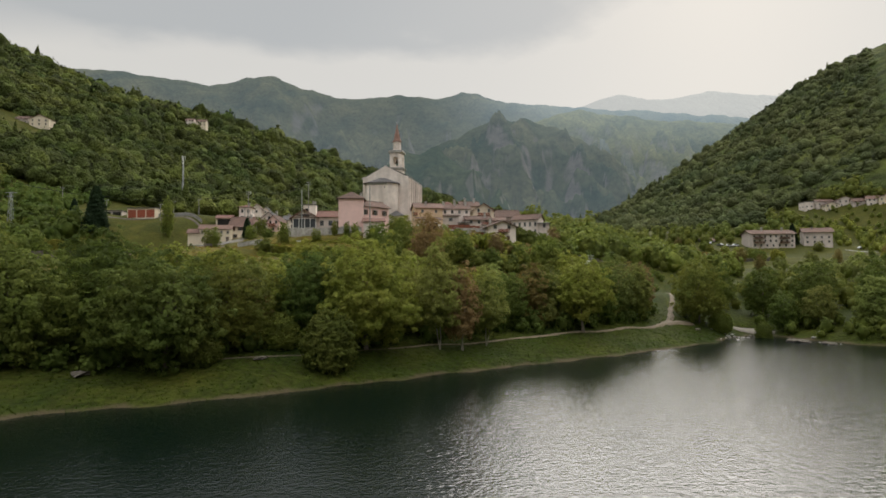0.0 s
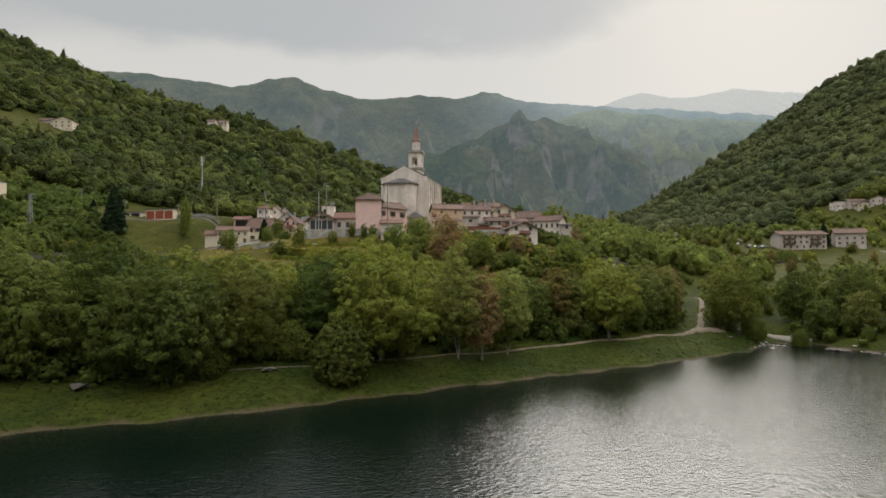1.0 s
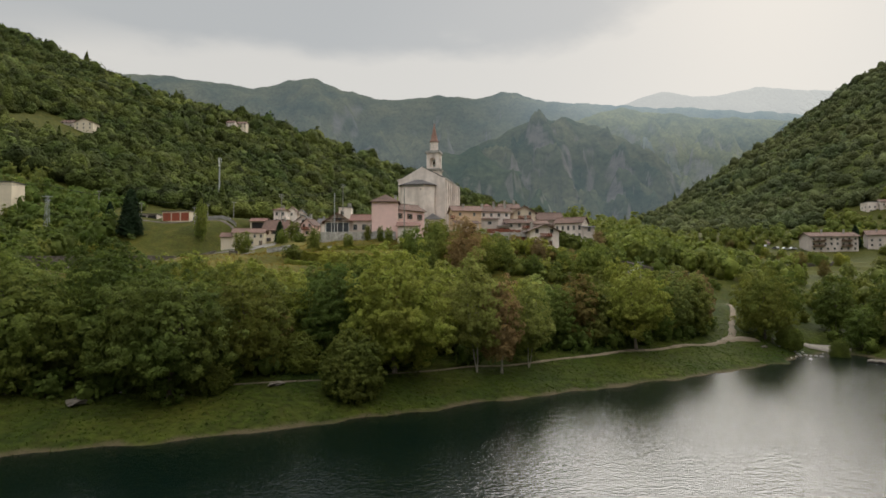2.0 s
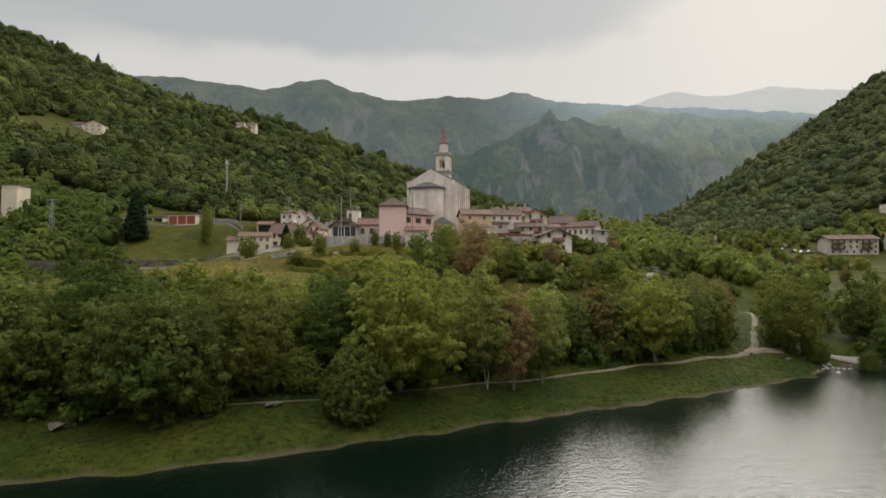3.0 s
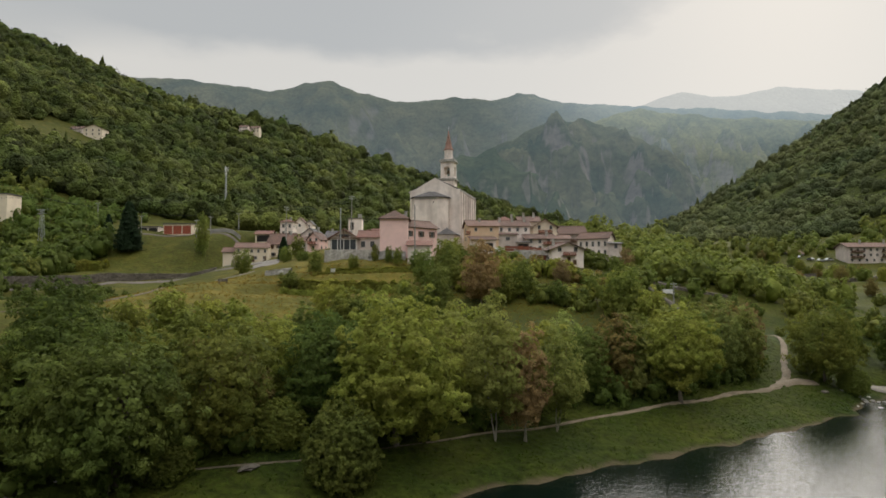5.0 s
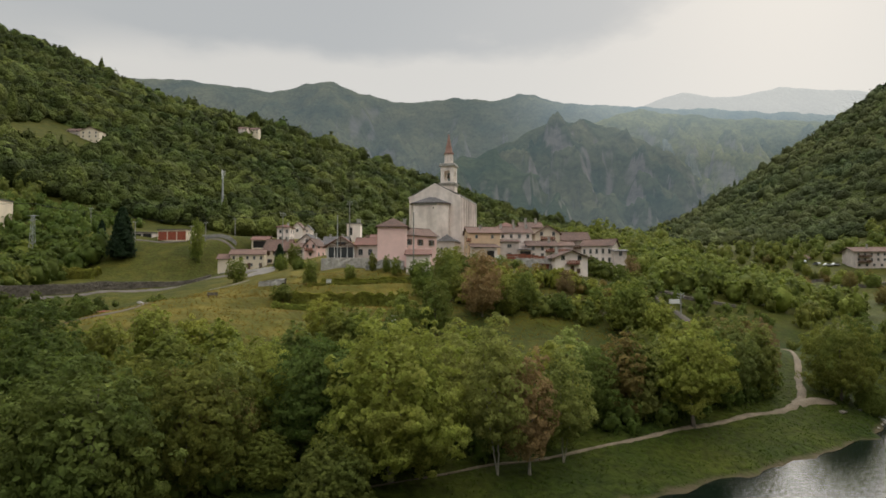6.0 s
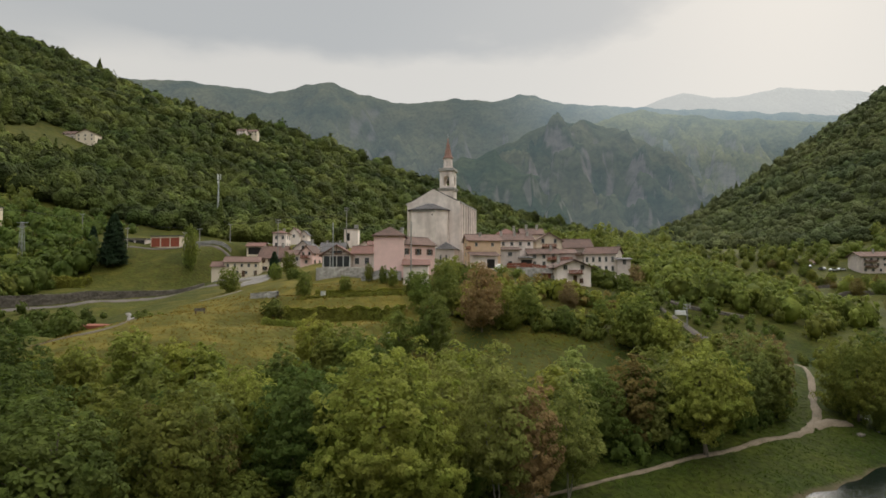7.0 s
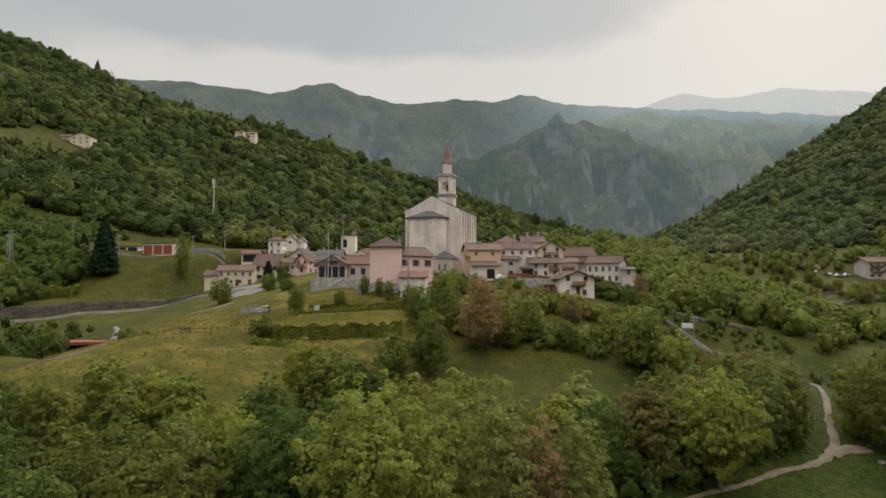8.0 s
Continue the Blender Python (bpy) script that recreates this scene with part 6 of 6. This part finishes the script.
# ---- walls of stone ----
def stone_wall(name, points, tall, thick, mat, label, seed, sink=0.6, level=None):
    """A wall along points: rows of x, y; its top follows the ground in steps of courses."""
    pts = np.array(points, float)
    run = np.r_[0, np.cumsum(np.hypot(*np.diff(pts, axis=0).T))]
    s = np.arange(0, run[-1], 0.8)
    line = np.stack([np.interp(s, run, pts[:, 0]), np.interp(s, run, pts[:, 1])], -1)
    way = np.gradient(line, axis=0)
    way /= np.linalg.norm(way, axis=1, keepdims=True)
    side = np.stack([way[:, 1], -way[:, 0]], -1)
    rng = np.random.default_rng(seed)
    base = lie(line[:, 0], line[:, 1])
    if isinstance(tall, tuple):
        tall = np.interp(np.linspace(0, 1, len(s)), np.linspace(0, 1, len(tall)), tall)
    if level is not None:
        tall = (level - base)
    rows, k = [], 6
    for j in range(k + 1):
        f = j / k
        p = line + side * (thick / 2 * (1 - 0.25 * f)) + side * rng.normal(0, 0.05, (len(s), 1))
        rows.append(np.c_[p, base - sink + (tall + sink) * f + rng.normal(0, 0.04, len(s))])
    for j in range(k, -1, -1):
        f = j / k
        p = line - side * (thick / 2 * (1 - 0.25 * f)) + side * rng.normal(0, 0.05, (len(s), 1))
        rows.append(np.c_[p, base - sink + (tall + sink) * f + rng.normal(0, 0.04, len(s))])
    verts = np.stack(rows, 1).reshape(-1, 3)
    m = 2 * k + 2
    at = (np.arange(len(s) - 1)[:, None] * m + np.arange(m - 1)).ravel()
    data = mesh_from(name, verts, np.stack([at, at + m, at + m + 1, at + 1], -1))
    return tagged(part_of(name, data, mat), label, "wall", kind="structure")


stone_wall("wall_road", [(-200, 134), (-142, 161), (-112.5, 181), (-105, 190.2), (-99.6, 196), (-93.8, 203), (-86, 210), (-80, 213), (-76, 215.5)], (3.6, 3.6, 3.6, 3.4, 3.0, 2.2, 0.7), 1.0, STONE, "long grey stone retaining wall above the lane", 61)
stone_wall("wall_terrace", [(-34, 184.5), (-26, 184.5), (-18.5, 183)], 2.4, 1.2, PALE_STONE, "pale stone retaining wall under the pavilion", 62, level=30.1)
stone_wall("wall_garden", [(-19.5, 166.6), (-9.5, 166.6)], 2.0, 0.7, PALE_STONE, "pale garden wall below the pink house", 63)
stone_wall("wall_village", [(20, 186), (26, 183.5), (29, 181)], 2.4, 0.8, PALE_STONE, "sloping grey stone wall by the chalet", 64)
stone_wall("wall_meadow", [(-42.5, 155.5), (-38.5, 153.0), (-34.7, 150)], 1.1, 0.7, PALE_STONE, "low dry-stone wall on the meadow", 65)
stone_wall("wall_field", [(150, 262), (170, 270), (185, 276)], 1.6, 0.8, STONE, "dry-stone field terrace wall", 66)
stone_wall("wall_field_upper", [(160, 296), (178, 300), (200, 304)], 1.4, 0.8, STONE, "upper dry-stone field terrace wall", 67)
stone_wall("wall_lane", [(54, 191.2), (60, 188), (70, 185), (80, 183.2)], 0.7, 0.5, STONE, "low stone wall along the village lane", 68)
stone_wall("wall_bridge", [(95.5, 181.4), (103, 180.2)], 1.1, 0.5, PALE_STONE, "pale stone parapet of a small bridge", 70)
stone_wall("wall_quay", [(-96, 247.6), (-88, 248.6), (-79, 250.2)], 1.4, 0.5, CONCRETE, "low concrete wall beside the village lane", 69)


# ---- poles, wires, mast ----
def utility_pole(x, y, tall, label, arms=1, mat=CONCRETE):
    thing = empty("utility_pole", pose(x, y, float(lie(x, y)) - 0.3), label, "pole", "utility poles")
    bm = bmesh.new()
    tube(bm, (0, 0, 0), (0, 0, tall), 0.2, 0.12, 8)
    part("shaft", bm, mat, thing)
    for k in range(arms):
        part("crossarm", boxes((-0.9, 0.9, -0.06, 0.06, tall - 0.5 - k * 0.8, tall - 0.38 - k * 0.8)), STEEL, thing)
        for q in (-0.8, 0, 0.8):
            bm = bmesh.new()
            tube(bm, (q, 0, tall - 0.38 - k * 0.8), (q, 0, tall - 0.15 - k * 0.8), 0.06, 0.04, 6)
            part("insulator", bm, WHITE_PAINT, thing)
    return thing


def red_fence(points, tall):
    """A red boarded fence: posts and panels along points."""
    thing = empty("fence", pose(*points[0]), "red boarded fence above the retaining wall", "fence")
    o = Vector(points[0])
    for a, b in zip(points, points[1:]):
        a, b = Vector(a) - o, Vector(b) - o
        n = max(1, round((b - a).length / 1.8))
        for k in range(n):
            p, q = a.lerp(b, k / n), a.lerp(b, (k + 1) / n)
            turn = math.degrees(math.atan2(q.y - p.y, q.x - p.x))
            w = (q - p).to_2d().length
            post = part("post", boxes((-0.06, 0.06, -0.06, 0.06, -0.6, tall)), TIMBER, thing)
            post.matrix_basis = pose(*p, 0, 0, turn)
            board = part("panel", boxes((0.07, w - 0.07, -0.03, 0.03, 0.1, tall * 0.5), (0.07, w - 0.07, -0.03, 0.03, tall * 0.55, tall - 0.05)), RED_TIMBER, thing)
            board.matrix_basis = pose(*p, 0, 0, turn)


def lattice_pylon(x, y, tall):
    thing = empty("pylon", pose(x, y, float(lie(x, y)) - 0.3), "grey steel lattice power pylon", "pylon")
    s0, s1 = 0.9, 0.35
    for sx in (-1, 1):
        for sy in (-1, 1):
            bm = bmesh.new()
            tube(bm, (sx * s0, sy * s0, 0), (sx * s1, sy * s1, tall), 0.07, 0.05, 5)
            part("leg", bm, STEEL, thing)
    bm = bmesh.new()
    n = 12
    for k in range(n):
        z0, z1 = tall * k / n, tall * (k + 1) / n
        a, b = s0 + (s1 - s0) * k / n, s0 + (s1 - s0) * (k + 1) / n
        q = 1 if k % 2 else -1
        for y0, y1 in ((-a, -b), (a, b)):
            tube(bm, (-q * a, y0, z0), (q * b, y1, z1), 0.035, 0.035, 4)
            tube(bm, (y0, -q * a, z0), (y1, q * b, z1), 0.035, 0.035, 4)
    part("bracing", bm, STEEL, thing)
    for z, w in ((tall - 0.3, 2.0), (tall - 1.6, 1.6)):
        bm = bmesh.new()
        tube(bm, (-w, 0, z), (w, 0, z), 0.07, 0.07, 5)
        part("crossarm", bm, STEEL, thing)


def radio_mast():
    x, y = -106.3, 310
    z = float(lie(x, y))
    top = 76.6 - z
    thing = empty("radio_mast", pose(x, y, z), "tall pale steel radio mast with antennas", "mast")
    bm = bmesh.new()
    tube(bm, (0, 0, -1), (0, 0, top * 0.6), 0.5, 0.42, 12)
    tube(bm, (0, 0, top * 0.6), (0, 0, top), 0.4, 0.3, 12)
    part("shaft", bm, STEEL, thing)
    for k in range(3):
        a = k * 2.09 + 0.4
        bm = bmesh.new()
        box(bm, 0.75, 0.95, -0.2, 0.2, top - 2.3, top + 0.2)
        box(bm, 0.0, 0.78, -0.05, 0.05, top - 1.2, top - 1.1)
        ob = part("antenna", bm, WHITE_PAINT, thing)
        ob.matrix_basis = pose(0, 0, 0, 0, 0, math.degrees(a))
    bm = bmesh.new()
    tube(bm, (0, -0.3, top - 3.6), (0, -0.75, top - 3.6), 0.45, 0.45, 12)
    part("dish", bm, WHITE_PAINT, thing)


def wire(name, a, b, sag, label):
    bm = bmesh.new()
    a, b = Vector(a), Vector(b)
    steps = 14
    pts = [a.lerp(b, k / steps) - Vector((0, 0, 4 * sag * (k / steps) * (1 - k / steps))) for k in range(steps + 1)]
    for p, q in zip(pts, pts[1:]):
        tube(bm, p - a, q - a, 0.05, 0.05, 4)
    ob = part(name, bm, RUBBER)
    ob.location = a
    tagged(ob, label, "cable", "overhead cables")


radio_mast()
lattice_pylon(-139.1, 222.1, 17.5)
utility_pole(-133.0, 246.0, 9.5, "grey concrete pole on the upper meadow", 1)
utility_pole(-113.5, 240.5, 8.0, "thin grey pole beside the garages")
utility_pole(-88.5, 243.0, 7.5, "thin grey pole at the village lane")
utility_pole(-93.0, 241.0, 7.0, "thin grey pole at the village lane")
utility_pole(-86.0, 268.0, 8.0, "grey lamp pole on the upper meadow")
utility_pole(-54.5, 222.0, 18.0, "tall grey pole in front of the farmhouse", 2)
utility_pole(-29.6, 184.5, 15.0, "thin tall pole before the pavilion", 0, STEEL)
utility_pole(-33.5, 232.0, 18.5, "tall grey pole above the village", 2)
utility_pole(-7.3, 161.5, 15.5, "tall pale pole beside the pink house", 0)
utility_pole(-62.0, 250.0, 12.0, "dark grey pole above the farmhouse roof", 1)
tp = utility_pole(61.0, 173.5, 20.9 + 0.3 - float(lie(61.0, 173.5)), "pale concrete transformer pole by the lane", 2)
part("transformer", boxes((-2.9, -0.45, -0.5, 0.5, 20.9 - float(lie(61.0, 173.5)) - 2.6, 20.9 - float(lie(61.0, 173.5)) - 1.5), (-0.5, 0.2, -0.1, 0.1, 20.9 - float(lie(61.0, 173.5)) - 2.7, 20.9 - float(lie(61.0, 173.5)) - 2.5)), WHITE_PAINT, tp, "white transformer box")
utility_pole(97.5, 204.0, 6.5, "thin grey pole above the stream")
for a, b, sag in (((-220, 205, 54), (-139, 222, 50.0), 2.0), ((-139, 222, 50.0), (-133, 246, 49.6), 0.3), ((-139, 222, 50.0), (-113.5, 240.5, 47.0), 1.0), ((-113.5, 240.5, 47.0), (-88.5, 243, 46.3), 0.8),
                  ((-86, 268, 50.0), (-62, 250, 50.6), 1.0), ((-62, 250, 50.6), (-33.5, 232, 50.5), 1.2), ((-86, 268, 50.0), (-106, 310, 58), 1.2), ((-54.5, 222, 46.0), (-33.5, 232, 50.0), 1.0)):
    wire("power_line", a, b, sag, "dark sagging overhead power line")

red_fence([(17.5, 188.0, 29.9), (21.1, 187.4, 29.9), (24.5, 184.8, 29.4), (27.4, 182.2, 28.9)], 1.5)


# ---- cars, benches, rocks and other small things ----
def car(x, y, turn, group):
    thing = empty("car", pose(x, y, float(lie(x, y)) + 0.14, 0, 0, turn), "pale parked car seen from afar", "car", group)
    bm = bmesh.new()
    side = [(-2.0, 0.35), (2.05, 0.35), (2.1, 0.75), (1.2, 0.92), (0.55, 1.42), (-1.2, 1.45), (-1.85, 0.98), (-2.05, 0.8)]
    a, b = [bm.verts.new((p, -0.85, q)) for p, q in side], [bm.verts.new((p, 0.85, q)) for p, q in side]
    bm.faces.new(a)
    bm.faces.new(b[::-1])
    for k in range(8):
        bm.faces.new((a[k], b[k], b[(k + 1) % 8], a[(k + 1) % 8]))
    bmesh.ops.recalc_face_normals(bm, faces=bm.faces)
    part("body", bm, CAR_PAINT, thing)
    part("side_window", boxes((-1.2, 0.7, -0.87, -0.84, 0.98, 1.34), (-1.2, 0.7, 0.84, 0.87, 0.98, 1.34)), GLASS, thing)
    for px in (-1.3, 1.35):
        for py in (-0.8, 0.8):
            bm = bmesh.new()
            tube(bm, (px, py - 0.1, 0.3), (px, py + 0.1, 0.3), 0.32, 0.32, 12)
            part("wheel", bm, RUBBER, thing)
    return thing


first = car(198, 338, 10, "parked cars at the farm block")
for x, y, r in ((202.5, 338.5, 12), (194, 341, 100), (190, 346, 80), (268, 322, 20)):
    copy_thing(first, pose(x, y, float(lie(x, y)) + 0.14, 0, 0, r))


def rock_mesh(seed):
    v, f = unit_sphere(2)
    v = lumpy(v, seed, 0.38) * (1, 0.8, 0.55)
    return mesh_from("rock", v, f, False)


ROCKS = [rock_mesh(70 + k) for k in range(4)]
rng = random.Random(5)
for k in range(38):
    f = rng.random()
    if k < 24:
        x, y = 74 + rng.gauss(0, 3.2), 119 + rng.gauss(0, 3.5)
    elif k < 34:
        x, y = 86 + rng.gauss(0, 5), 106 + rng.gauss(0, 5)
    else:
        x, y = -31 + rng.gauss(0, 6.0), 65.0 + rng.gauss(0, 0.8)
    s = rng.uniform(0.2, 0.55) * (0.6 if k >= 34 else 1.0)
    ob = part_of("rock", ROCKS[k % 4], PALE_STONE)
    ob.matrix_world = pose(x, y, max(float(lie(x, y)), -0.15) + 0.1 * s, 0, 0, 360 * f) @ Matrix.Diagonal((s, s, s, 1))
    tagged(ob, "pale weathered rock at the water's edge", "rock", "rocks by the water")
BOULDER = rock_mesh(79)
for x, y, s in ((-38.6, 60.4, 1.25), (66.5, 116.5, 0.7), (-19.0, 67.6, 0.8), (-13.0, 71.3, 0.6), (83.5, 107.5, 1.6), (87.0, 102.5, 1.2)):
    ob = part_of("boulder", BOULDER, STONE)
    ob.matrix_world = pose(x, y, max(float(lie(x, y)), -0.1) + 0.15 * s, 0, 0, 77 * s) @ Matrix.Diagonal((s * 1.5, s * 1.1, s * 0.5, 1))
    tagged(ob, "grey flat boulder on the bank", "rock", "rocks by the water")


ribbon("ground_beach", [(79.5, 125.5), (83, 125.3), (86.5, 124.0), (89, 122)], [1.5, 3.2, 3.0, 1.5], PEBBLES, "pale pebble spit at the stream mouth", "beach", 0.35)


def bench(x, y, turn):
    thing = empty("bench", pose(x, y, float(lie(x, y)), 0, 0, turn), "weathered grey wooden bench on the meadow", "bench", "meadow benches")
    part("seat", boxes((-0.9, 0.9, -0.25, 0.25, 0.42, 0.48)), STONE, thing)
    part("backrest", boxes((-0.9, 0.9, 0.25, 0.31, 0.5, 0.95)), STONE, thing)
    for q in (-0.7, 0.7):
        part("leg", boxes((q - 0.06, q + 0.06, -0.2, 0.28, -0.2, 0.42)), TIMBER, thing)
    return thing


b0 = bench(-41.7, 124.2, 30)
copy_thing(b0, pose(-43.5, 136.0, float(lie(-43.5, 136.0)), 0, 0, 30))
box_hut = empty("beehive", pose(-9.0, 126.0, float(lie(-9, 126)) + 0.0), "small white wooden box on the terrace", "box")
part("body", boxes((-0.5, 0.5, -0.4, 0.4, -0.2, 0.9)), WHITE_PAINT, box_hut)
part("lid", boxes((-0.6, 0.6, -0.5, 0.5, 0.904, 1.02)), STEEL, box_hut)
other = copy_thing(box_hut, pose(-26.5, 155.5, float(lie(-26.5, 155.5))))
tank = empty("water_tank", pose(15.6, 190.0, float(lie(16, 189))), "rounded white plastic water tank", "tank")
bm = bmesh.new()
for z0, z1, r0, r1 in ((-0.5, 1.3, 1.2, 1.2), (1.3, 2.0, 1.2, 0.8), (2.0, 2.3, 0.8, 0.3)):
    tube(bm, (0, 0, z0), (0, 0, z1), r0, r1, 14)
part("shell", bm, WHITE_PAINT, tank)

court = empty("sports_court", pose(-71.5, 150.0, float(lie(-71.5, 150.0)) + 0.3, 0, 0, 10), "small red sports court below the lane", "court")
part("surface", boxes((-5, 5, -3, 3, -0.6, 0)), RED_TIMBER, court)
part("edging", boxes((5.004, 6.4, -3.4, 3.4, -0.6, 0.15)), CONCRETE, court, "pale concrete edging")
